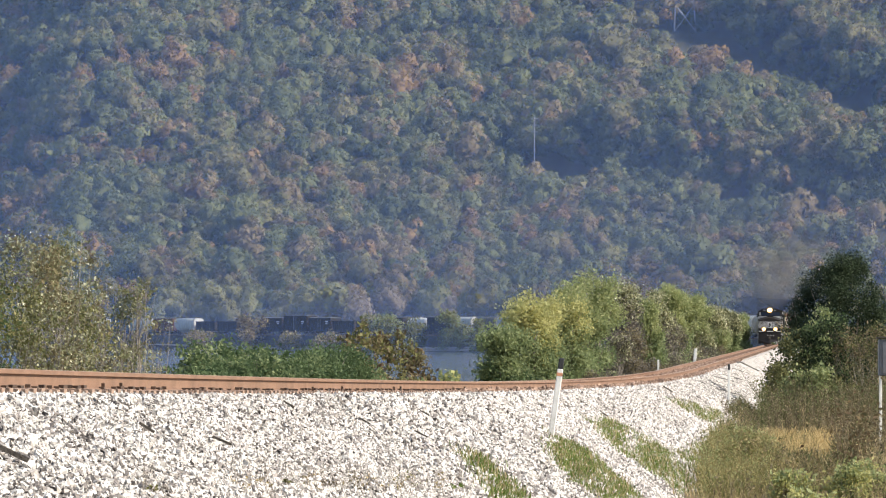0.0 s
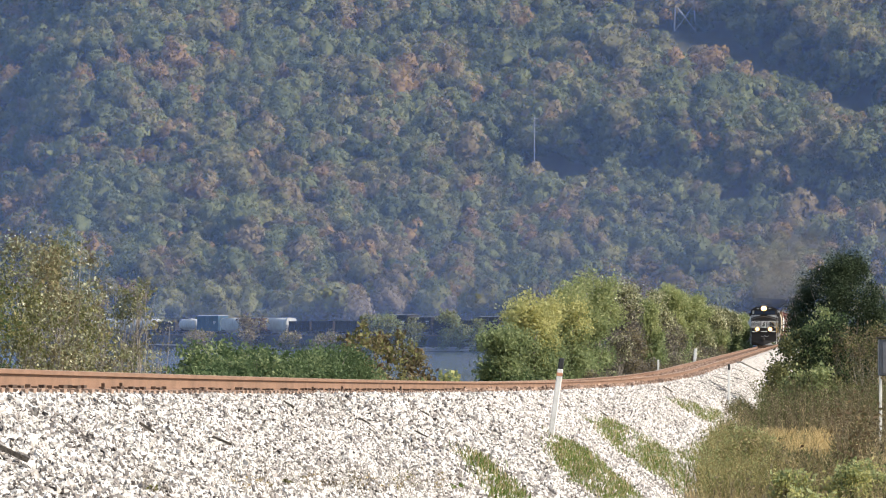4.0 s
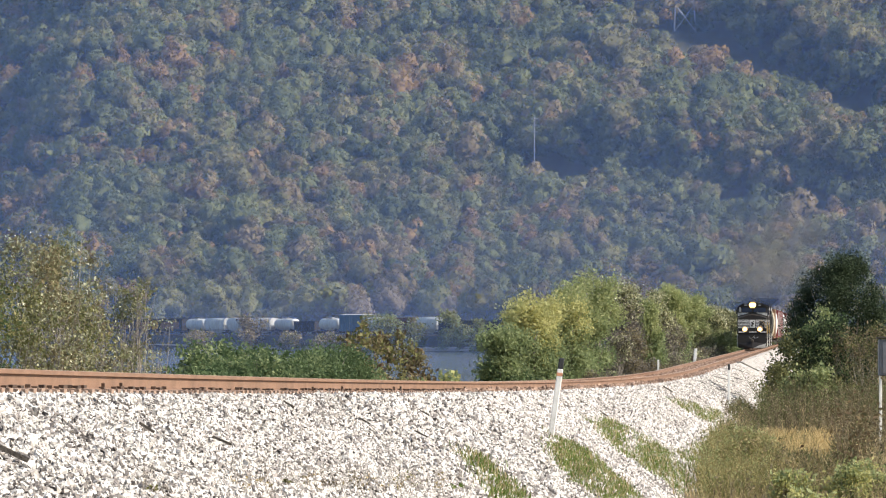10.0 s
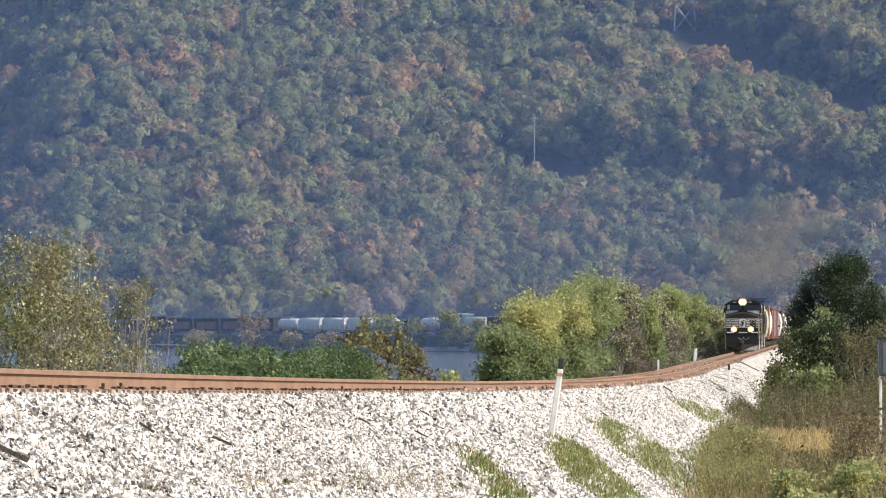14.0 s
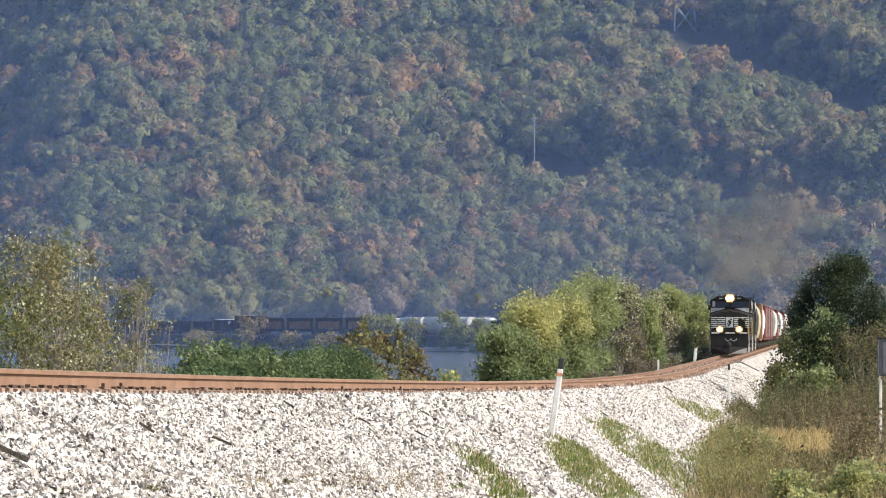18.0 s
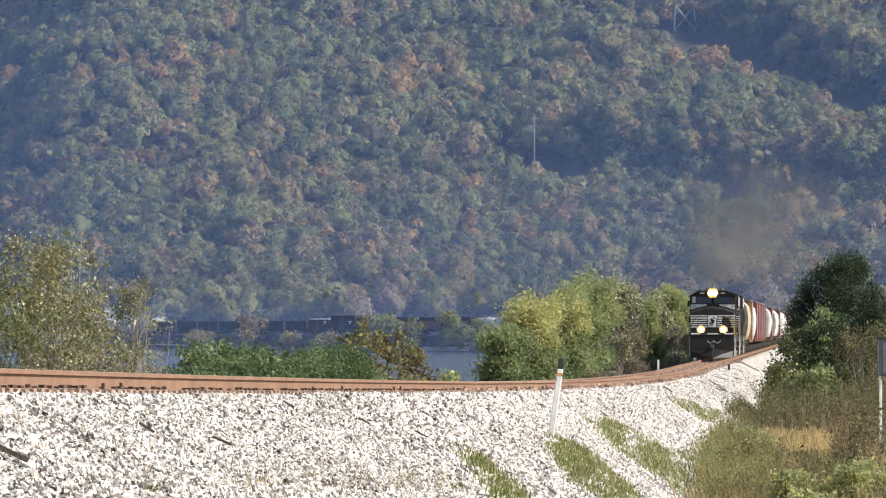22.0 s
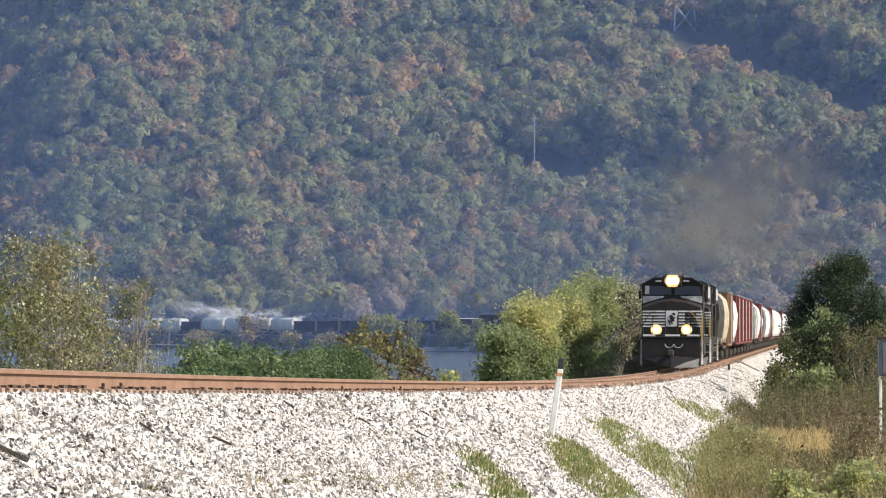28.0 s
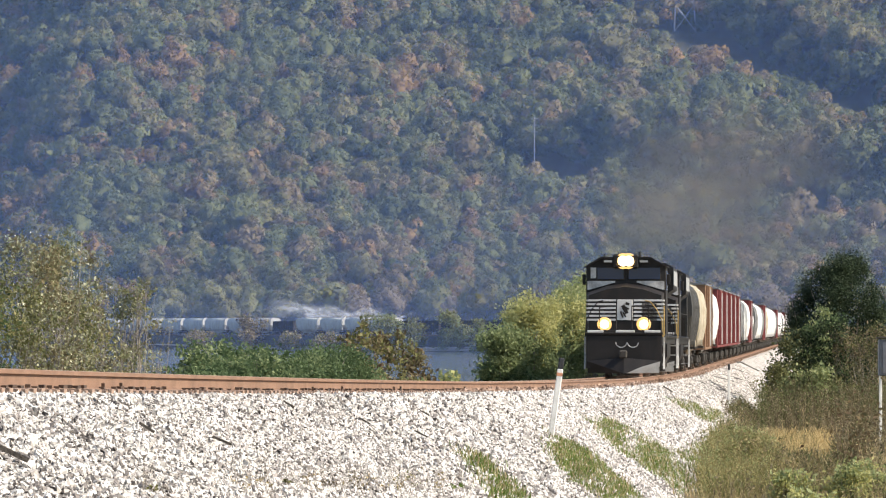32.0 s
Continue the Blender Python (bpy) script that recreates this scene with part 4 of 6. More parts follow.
# ---- woods on the hill ----
WOODS = [leaves("oak_green", [(0.129, 0.144, 0.063), (0.178, 0.193, 0.084), (0.231, 0.242, 0.107)], 0.42, 9.0, 0.3, 0.7, 0.7),
         leaves("dull_olive", [(0.169, 0.156, 0.072), (0.225, 0.205, 0.092), (0.282, 0.252, 0.115)], 0.42, 9.0, 0.3, 0.7, 0.7),
         leaves("dark_green", [(0.094, 0.112, 0.054), (0.130, 0.151, 0.070), (0.176, 0.197, 0.089)], 0.42, 9.0, 0.3, 0.7, 0.7),
         leaves("autumn_orange", [(0.225, 0.147, 0.072), (0.294, 0.191, 0.089), (0.358, 0.236, 0.113)], 0.42, 9.0, 0.3, 0.7, 0.7),
         leaves("autumn_brown", [(0.204, 0.159, 0.087), (0.263, 0.203, 0.110), (0.319, 0.252, 0.139)], 0.42, 9.0, 0.3, 0.7, 0.7),
         leaves("yellow_green", [(0.193, 0.191, 0.074), (0.260, 0.244, 0.094), (0.326, 0.291, 0.117)], 0.42, 9.0, 0.3, 0.7, 0.7),
         leaves("pale_willow", [(0.223, 0.225, 0.101), (0.301, 0.291, 0.130), (0.369, 0.349, 0.163)], 0.42, 9.0, 0.3, 0.7, 0.7),
         leaves("faded_pink_brown", [(0.252, 0.204, 0.144), (0.320, 0.260, 0.187), (0.373, 0.310, 0.226)], 0.42, 9.0, 0.3, 0.7, 0.7)]


def crown_shapes(count, seed, sprays, leaf):
    """Crowns of unit size: many leafy masses heaped round a dark core, each mass covered with small tilted sprays; the underside is left open."""
    out = []
    for c in range(count):
        r = np.random.RandomState(seed + c)
        k = r.randint(10, 16)
        d = r.normal(size=(k, 3))
        d[:, 2] = np.abs(d[:, 2]) * 1.1 - 0.35
        d /= np.linalg.norm(d, axis=1)[:, None]
        mid, rad = d * r.uniform(0.46, 0.70, (k, 1)), r.uniform(0.28, 0.46, k)
        mid[:, 2] *= 1.15
        bm = bmesh.new()
        bmesh.ops.create_icosphere(bm, subdivisions=1, radius=1.0)
        for v in bm.verts:
            q = np.array(v.co.normalized())
            # reach of the masses in this direction
            along_q = mid @ q
            gap2 = np.sum(mid ** 2, 1) - along_q ** 2
            hit = gap2 < rad ** 2
            reach = np.max(np.where(hit, along_q + np.sqrt(np.maximum(rad ** 2 - gap2, 0)), 0.5))
            v.co = Vector(q * reach * r.uniform(0.62, 0.75))
        bmesh.ops.delete(bm, geom=[f for f in bm.faces if f.calc_center_median().z < -0.3], context="FACES")
        bmesh.ops.delete(bm, geom=[v for v in bm.verts if not v.link_faces], context="VERTS")
        bm.verts.index_update()
        core = np.array([v.co for v in bm.verts])
        V, F = [core], [np.array([[v.index for v in f.verts] for f in bm.faces])]
        bm.free()
        lump = core[:, None] - mid[None]
        near = np.argmin(np.linalg.norm(lump, axis=2) / rad, axis=1)
        N = lump[np.arange(len(near)), near] * 1.2 + 0.4 * core + (0, 0, 0.35)
        N = [N / np.linalg.norm(N, axis=1)[:, None]]
        weight = rad ** 2 / np.sum(rad ** 2)
        pick = r.choice(k, sprays, p=weight)
        n = r.normal(size=(sprays, 3)) + d[pick] * 0.9 + (0, 0, 0.3)
        n /= np.linalg.norm(n, axis=1)[:, None]
        p = mid[pick] + n * (rad[pick] * r.uniform(0.9, 1.14, sprays))[:, None]
        shade = 1.0 * n + 0.45 * p / np.linalg.norm(p, axis=1)[:, None] + (0, 0, 0.35) + r.normal(0, 0.2, (sprays, 3))
        N.append(np.repeat(shade / np.linalg.norm(shade, axis=1)[:, None], 3, 0))
        n = n + r.normal(0, 0.45, (sprays, 3))
        n /= np.linalg.norm(n, axis=1)[:, None]
        u = np.cross(n, r.normal(size=(sprays, 3)))
        u /= np.linalg.norm(u, axis=1)[:, None]
        w = np.cross(n, u)
        s = (leaf * np.exp(r.normal(-0.04, 0.30, sprays)))[:, None]
        T = np.stack([p + u * s, p - u * s * 0.5 + w * s * 0.87, p - u * s * 0.5 - w * s * 0.87], 1).reshape(-1, 3)
        F.append(np.arange(3 * sprays).reshape(-1, 3) + len(core))
        V.append(T)
        out.append((np.concatenate(V), np.concatenate(F), np.concatenate(N)))
    return out


def planted(name, label, places, radii, talls, tones, shapes, seed, turned=True):
    """One mesh of crowns: places (n,3) at the ground, their radii, heights and tones."""
    r = np.random.RandomState(seed)
    vs, fs, ix, ns, base = [], [], [], [], 0
    for k in range(len(places)):
        V, F, N = shapes[r.randint(len(shapes))]
        th = r.uniform(0, 6.28)
        c, s = math.cos(th), math.sin(th)
        R = radii[k]
        W = V * (R, R, R * r.uniform(0.9, 1.25))
        W = np.stack([W[:, 0] * c - W[:, 1] * s, W[:, 0] * s + W[:, 1] * c, W[:, 2]], -1)
        ns.append(np.stack([N[:, 0] * c - N[:, 1] * s, N[:, 0] * s + N[:, 1] * c, N[:, 2]], -1))
        W = W + places[k] + (0, 0, talls[k] - R)
        vs.append(W), fs.append(F + base), ix.append(np.full(len(F), tones[k]))
        base += len(V)
    thing(name, label, "woods", kind="stuff", mesh=mesh_of(name, np.concatenate(vs), np.concatenate(fs), WOODS, smooth=True, index=np.concatenate(ix), normals=np.concatenate(ns)))


def wood_places(y0, y1, gap, seed, margin=1.03):
    r = np.random.RandomState(seed)
    out, extra = [], []
    y, shift = y0, 0.0
    while y < y1:
        half = 0.0694 * y * margin + 12
        xs = np.arange(-half, half, gap) + shift
        xs = xs + r.uniform(-0.38, 0.38, len(xs)) * gap
        ys = y + r.uniform(-0.42, 0.42, len(xs)) * gap
        out.append(np.stack([xs, ys], -1))
        y, shift = y + gap, gap / 2 - shift
    P = np.concatenate(out)
    keep = P[:, 1] > hill_toe(P[:, 0]) - 6
    for a, b, w, rise in CUTS:
        off, s, n = cut_distance(P[:, 0], P[:, 1], a, b)
        keep &= ~((np.abs(off) < w / 2 + r.normal(0, 1.2, len(off))) & (s > r.uniform(-20, 20, len(off))) & (s < n + 60))
        # the upper edge of the strip stands full of young trees
        m = int(n * 2.3)
        so, oo = r.uniform(-10, n + 60, m), w / 2 + r.uniform(-4, 9, m)
        ux, uy = (b[0] - a[0]) / n, (b[1] - a[1]) / n
        Q = np.stack([a[0] + ux * so - uy * oo, a[1] + uy * so + ux * oo], -1)
        extra.append(Q[(Q[:, 1] >= y0) & (Q[:, 1] < y1)])
    P = np.concatenate([P[keep], *extra])
    return np.column_stack([P, ground_height(P[:, 0], P[:, 1])])


def wood(name, y0, y1, gap, size, shapes, seed):
    P = wood_places(y0, y1, gap, seed)
    r = np.random.RandomState(seed + 1)
    n = len(P)
    patch = waves(P[:, 0], P[:, 1], 90, 7) * 0.4 + r.normal(0, 0.78, n)
    tones = np.select([patch < -0.72, patch < 0.05, patch < 0.62, patch < 1.05, patch >= 1.05], [2, 0, 1, 4, 3])
    tones = np.where((tones == 1) & (r.rand(n) < 0.1), 5, tones)
    radii = size * np.exp(r.normal(0, 0.24, n))
    talls = radii * 1.7 + r.uniform(3.5, 7, n) + 1.6 * waves(P[:, 0], P[:, 1], 45, 17)
    for a, b, w, rise in CUTS:
        off, s, m = cut_distance(P[:, 0], P[:, 1], a, b)
        # edge trees take the dark green tone: the bank's shade put into their colour
        young = (off > w / 2 - 4) & (off < w / 2 + 8) & (s > -12) & (r.rand(n) < 0.55)
        tones, radii = np.where(young, 2, tones), np.where(young, radii * 0.85, radii)
        talls = np.where(young, radii * r.uniform(1.3, 2.2, n), talls)
    planted(name, "dense autumn hillside woods in green, olive and rust", P, radii, talls, tones, shapes, seed)
    return n


wood("hillside_woods", 1872, 1950, 5.8, 4.0, crown_shapes(12, 20, 460, 0.092), 31)
wood("hillside_woods", 1950, 2080, 5.6, 3.8, crown_shapes(12, 40, 380, 0.10), 32)
wood("hillside_woods", 2080, 2260, 5.8, 3.8, crown_shapes(12, 60, 290, 0.11), 33)
wood("hillside_woods", 2260, 2420, 9.0, 4.6, crown_shapes(8, 80, 150, 0.15), 34)

# paler, rounder trees along the foot of the hill
rf = np.random.RandomState(55)
fx, fy = rf.uniform(-135, 140, 66), rf.uniform(1852, 1870, 66)
planted("hillside_woods", "pale olive and brown trees at the foot of the hill", np.stack([fx, fy, ground_height(fx, fy)], -1), rf.uniform(4.4, 7.2, 66), rf.uniform(10, 18, 66),
        np.where(fx < -38, rf.choice([6, 6, 5, 1], 66), np.where(fx < 6, rf.choice([7, 7, 4, 6], 66), rf.choice([1, 7, 6, 0], 66))), crown_shapes(8, 120, 620, 0.085), 56)

# thin autumn haze over the valley, imitated by one see-through blue-tinted sheet
HAZE = vapour("valley_haze_tint", (0.28, 0.425, 0.81), 0.355, 160.0)
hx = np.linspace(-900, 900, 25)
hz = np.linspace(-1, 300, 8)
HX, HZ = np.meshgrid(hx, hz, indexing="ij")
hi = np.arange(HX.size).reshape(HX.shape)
thing("haze", "see-through blue sheet imitating thin autumn haze before the hillside", "haze", kind="structure",
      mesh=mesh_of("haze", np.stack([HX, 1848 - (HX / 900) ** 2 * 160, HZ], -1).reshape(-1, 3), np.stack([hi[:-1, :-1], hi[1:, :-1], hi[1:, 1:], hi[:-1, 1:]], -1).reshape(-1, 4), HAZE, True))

# ---- bushes and trees near the line ----
BARK = surface("grey_bark", (0.15, 0.125, 0.10), (0.32, 0.28, 0.235), 0.2, 0.9, 0, 0.5, 0.02)
FRESH = leaves("fresh_green_leaves", [(0.135, 0.175, 0.078), (0.215, 0.258, 0.115), (0.305, 0.337, 0.16)], 0.5, per_island=0.5, gloss=0.3)
GOLD = leaves("yellowing_leaves", [(0.31, 0.305, 0.115), (0.42, 0.405, 0.16), (0.51, 0.475, 0.215)], 0.5, per_island=0.45, gloss=0.2)
LIME = leaves("yellow_green_leaves", [(0.19, 0.225, 0.092), (0.29, 0.32, 0.14), (0.40, 0.405, 0.195)], 0.5, per_island=0.5, gloss=0.3)
DEEP = leaves("deep_green_leaves", [(0.06, 0.095, 0.04), (0.09, 0.13, 0.055), (0.13, 0.17, 0.08)], 0.45)
CEDAR = leaves("cedar_needles", [(0.022, 0.034, 0.019), (0.036, 0.053, 0.028), (0.055, 0.075, 0.039)], 0.25, gloss=0.1)
SAGE = leaves("greyed_olive_leaves", [(0.10, 0.105, 0.05), (0.235, 0.235, 0.115), (0.52, 0.50, 0.31)], 0.4, rough=0.36, gloss=0.5)
BARE = leaves("bare_grey_twigs", [(0.11, 0.096, 0.08), (0.145, 0.127, 0.105), (0.185, 0.16, 0.13)], 0.2)
DRY = leaves("dry_weeds", [(0.28, 0.21, 0.115), (0.42, 0.33, 0.18), (0.33, 0.28, 0.14)], 0.38)
STRAW = leaves("straw_grass", [(0.40, 0.29, 0.13), (0.55, 0.41, 0.19), (0.48, 0.37, 0.19)], 0.4)
GRASS = leaves("green_grass", [(0.09, 0.135, 0.025), (0.14, 0.20, 0.045), (0.20, 0.235, 0.075)], 0.4)
OLIVE = leaves("olive_brush", [(0.115, 0.12, 0.045), (0.175, 0.17, 0.065), (0.235, 0.21, 0.09)], 0.38)
TAWNY = leaves("tawny_leaves", [(0.14, 0.115, 0.065), (0.23, 0.185, 0.10), (0.19, 0.17, 0.085)], 0.4)
OCHRE = leaves("ochre_weeds", [(0.21, 0.175, 0.075), (0.31, 0.255, 0.11), (0.26, 0.23, 0.09)], 0.38)
UMBER = leaves("umber_weeds", [(0.10, 0.08, 0.05), (0.155, 0.125, 0.075), (0.21, 0.17, 0.10)], 0.3)
MOSS = leaves("moss_green_weeds", [(0.066, 0.076, 0.032), (0.105, 0.112, 0.045), (0.155, 0.15, 0.064)], 0.32)
RUSSET = leaves("russet_leaves", [(0.09, 0.06, 0.035), (0.14, 0.10, 0.05), (0.095, 0.09, 0.045)], 0.35)


def leaf_cloud(points, size, r, droop=0.0, long=1.5):
    """Small folded leaves at the points, each four-cornered and turned at random."""
    n = len(points)
    a = r.normal(size=(n, 3))
    a[:, 2] -= droop
    a /= np.linalg.norm(a, axis=1)[:, None]
    b = np.cross(a, r.normal(size=(n, 3)))
    b /= np.linalg.norm(b, axis=1)[:, None]
    c = np.cross(a, b)
    s = (size * np.exp(r.normal(0, 0.25, n)))[:, None]
    p = np.asarray(points)
    V = np.stack([p - a * s * long / 2, p + b * s / 2 + c * s * 0.12, p + a * s * long / 2, p - b * s / 2 + c * s * 0.12], 1)
    i = np.arange(n)[:, None] * 4
    return V.reshape(-1, 3), np.concatenate([i + (0, 1, 2), i + (0, 2, 3)], 0)


def shrub(name, label, category, foot, blobs, leaf, count, mats, seed, stems=7, stem_r=0.04, hollow=0.55, group="", shape=1.5, droop=0.0, clump=0.0, rise=0.0):
    """A tree or bush: foot on the ground, blobs (dx, dy, z, rx, ry, rz) for the masses of its crown, limbs to each of them, leaves in clusters; rise: the height at which the second kind of leaf gives way to the first."""
    r = np.random.RandomState(seed)
    ob = thing(name, label, category, Matrix.Translation(foot), group=group)
    blobs = np.asarray(blobs, float)
    bm = bmesh.new()
    top = blobs[:, 2].max()
    for k in range(stems):
        bl = blobs[r.randint(len(blobs))]
        q = Vector((r.normal(0, 0.12), r.normal(0, 0.12), -0.15))
        end = Vector(bl[:3]) + Vector(r.normal(0, 0.45, 3) * bl[3:])
        end.z = min(max(end.z, 0.3), top + 0.3)
        prev, rad = q, stem_r
        for j in range(1, 5):
            t = j / 4
            nxt = q.lerp(end, t) + Vector(r.normal(0, 0.05, 3)) * end.z * 0.5 + Vector((0, 0, end.z * 0.10 * math.sin(3.14 * t)))
            rod(bm, prev, nxt, rad, rad * 0.68, 4)
            for _ in range(2 if j > 1 else 0):
                tw = nxt + Vector(r.normal(0, 0.3, 3)) * float(np.mean(bl[3:]))
                rod(bm, nxt, tw, rad * 0.4, rad * 0.12, 3)
            prev, rad = nxt, rad * 0.68
    part("stem", bm, BARK, ob, "branching grey stem and twigs")
    vol = blobs[:, 3] * blobs[:, 4] * blobs[:, 5]
    share_of = vol ** 0.75 / np.sum(vol ** 0.75)
    groups = [[] for _ in mats]
    for bl, sh in zip(blobs, share_of):
        n = max(int(count * sh), 8)
        k = max(int(n / 14), 2) if clump else n
        d = r.normal(size=(k, 3))
        d /= np.linalg.norm(d, axis=1)[:, None]
        rad = hollow + (1.06 - hollow) * r.uniform(0, 1, k) ** 0.6
        c = bl[:3] + d * rad[:, None] * bl[3:]
        pts = c
        if clump:
            pts = np.repeat(c, 14, 0) + r.normal(0, clump, (k * 14, 3))
        pts = pts[pts[:, 2] > 0.02]
        pick = r.randint(0, len(mats)) if len(mats) > 1 else 0
        main = r.rand(len(pts)) < 0.7
        for m in range(len(mats)):
            sel = main if m == pick else (~main if m == (pick + 1) % len(mats) else np.zeros(len(pts), bool))
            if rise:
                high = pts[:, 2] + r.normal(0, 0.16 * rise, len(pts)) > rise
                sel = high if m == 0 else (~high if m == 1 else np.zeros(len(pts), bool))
            if len(mats) == 1:
                sel = np.ones(len(pts), bool)
            groups[m].append(pts[sel])
    for m, g in zip(mats, groups):
        g = np.concatenate(g) if g else np.zeros((0, 3))
        if len(g) < 3:
            continue
        V, F = leaf_cloud(g, leaf, r, droop, shape)
        o = new("crown", mesh_of("crown", V, F, m))
        o.parent = ob
    return ob


def crown_blobs(w, h, n, seed, low=0.15, deep=None, small=1.0):
    """Masses of a crown of that half-width and height, scattered unevenly."""
    r = np.random.RandomState(seed)
    out = []
    for _ in range(n):
        z = h * r.uniform(low, 0.92)
        spread = w * (1 - 0.55 * abs(z / h - 0.45))
        s = r.uniform(0.28, 0.48) * min(w, h * 0.6) * small
        out.append((r.uniform(-1, 1) * spread * 0.8, r.uniform(-1, 1) * (deep or w) * 0.6, min(z, h - s * 0.6), s * r.uniform(0.9, 1.3), s, s * r.uniform(0.7, 1.1)))
    return out


def stand(px_x, scale, base_z=None):
    """Where a thing stands that is seen at that many metres right of the middle line and that far off."""
    x, y = px_x, scale
    return x, y, float(ground_height(np.array([x]), np.array([y]))[0]) if base_z is None else base_z


def by_line(a, w):
    x, y, _ = spot(a, w)
    return x, y, float(ground_height(np.array([x]), np.array([y]))[0])


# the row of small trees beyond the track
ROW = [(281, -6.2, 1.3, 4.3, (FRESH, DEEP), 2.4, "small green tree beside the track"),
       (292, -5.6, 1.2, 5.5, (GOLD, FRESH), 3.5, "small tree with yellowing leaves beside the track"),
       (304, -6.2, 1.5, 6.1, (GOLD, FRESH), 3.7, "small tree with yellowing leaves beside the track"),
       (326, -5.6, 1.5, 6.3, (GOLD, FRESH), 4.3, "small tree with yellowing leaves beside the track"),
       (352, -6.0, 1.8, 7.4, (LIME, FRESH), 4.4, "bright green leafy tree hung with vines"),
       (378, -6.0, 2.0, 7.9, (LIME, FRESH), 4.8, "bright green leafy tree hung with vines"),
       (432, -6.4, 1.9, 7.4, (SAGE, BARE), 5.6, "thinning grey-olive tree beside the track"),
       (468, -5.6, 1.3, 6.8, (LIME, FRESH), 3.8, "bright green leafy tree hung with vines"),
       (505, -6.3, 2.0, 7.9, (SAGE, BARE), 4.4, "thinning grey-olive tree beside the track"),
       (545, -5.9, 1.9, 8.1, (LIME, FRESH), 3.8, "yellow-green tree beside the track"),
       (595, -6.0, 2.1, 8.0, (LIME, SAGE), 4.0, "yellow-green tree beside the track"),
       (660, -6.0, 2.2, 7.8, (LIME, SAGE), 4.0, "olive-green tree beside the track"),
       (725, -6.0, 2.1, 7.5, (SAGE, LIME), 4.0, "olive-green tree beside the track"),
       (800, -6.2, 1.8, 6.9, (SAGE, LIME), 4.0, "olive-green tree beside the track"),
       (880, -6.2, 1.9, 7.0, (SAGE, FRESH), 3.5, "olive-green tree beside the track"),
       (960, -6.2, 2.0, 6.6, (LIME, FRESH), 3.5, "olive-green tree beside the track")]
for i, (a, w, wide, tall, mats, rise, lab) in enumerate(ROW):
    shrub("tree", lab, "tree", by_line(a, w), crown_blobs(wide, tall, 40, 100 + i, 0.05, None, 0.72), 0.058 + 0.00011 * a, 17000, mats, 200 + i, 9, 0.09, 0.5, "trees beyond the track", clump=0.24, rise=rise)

# bare grey brush between the trees and the track
for i, (a, w, wide, tall) in enumerate([(388, -5.0, 1.0, 3.9), (402, -4.8, 1.1, 4.4), (418, -5.0, 1.0, 3.6), (515, -4.8, 1.1, 4.9), (535, -4.8, 1.1, 4.4), (345, -4.6, 0.9, 1.9), (362, -4.4, 0.8, 1.6),
                                        (440, -4.2, 1.0, 1.9), (465, -4.2, 1.0, 1.7), (490, -4.3, 1.0, 2.2), (560, -4.4, 1.1, 2.2), (600, -4.4, 1.2, 2.4), (650, -4.5, 1.3, 2.4), (710, -4.6, 1.4, 2.4)]):
    shrub("bush", "bare grey-brown brush beside the track", "bush", by_line(a, w), crown_blobs(wide, tall, 18, 160 + i, 0.05), 0.055, 5400, (BARE, TAWNY) if i % 3 else (BARE, SAGE), 260 + i, 30, 0.03, 0.1, "bare brush beyond the track", shape=3.2, clump=0.16)

# the cedar, and the thicket below it
cx, cy, cz = stand(19.2, 310.0)
cone = []
rr = np.random.RandomState(9)
cone += [(0, 0, 3.4, 1.3, 1.3, 1.6), (0.1, 0, 5.0, 1.5, 1.5, 1.4), (0, 0, 6.6, 1.0, 1.0, 1.1)]
for k in range(86):
    t = rr.uniform(0, 1)
    z = 1.6 + 6.5 * t
    w = 2.45 * min(1.0, (1.07 - t) * 2.1) ** 0.65 * (0.66 + 0.34 * min(1, t * 2.4))
    th = rr.uniform(0, 6.28)
    s = rr.uniform(0.3, 0.62)
    cone.append((0.1 + math.cos(th) * (w - s * 0.6), math.sin(th) * (w - s * 0.6), z, s, s, s * 1.35))
shrub("cedar_tree", "dense dark green cedar tree", "tree", (cx, cy, cz), cone, 0.042, 68000, (CEDAR,), 300, 8, 0.12, 0.25, shape=3.0, clump=0.17)

# the bushes beyond the near track
for i, (a, wide, tall, n, mats) in enumerate([(103, 0.9, 4.5, 9500, (OLIVE, DEEP)), (108, 0.9, 4.5, 8000, (SAGE, OLIVE)), (113, 0.9, 5.1, 7500, (SAGE, TAWNY)), (117, 0.9, 5.3, 7000, (SAGE, OLIVE)), (121, 0.8, 5.2, 6000, (SAGE, TAWNY)), (126, 0.7, 4.5, 3800, (SAGE, OLIVE)), (131, 0.7, 4.0, 1700, (SAGE, TAWNY))]):
    shrub("bush", "tall sparse bush with olive leaves and bare twigs", "bush", by_line(a, -6.0), crown_blobs(wide, tall, 34, 120 + i, 0.05, None, 0.8), 0.038, n, mats, 301 + i, 90, 0.020, 0.2, "bushes beyond the track", clump=0.09, shape=1.7)
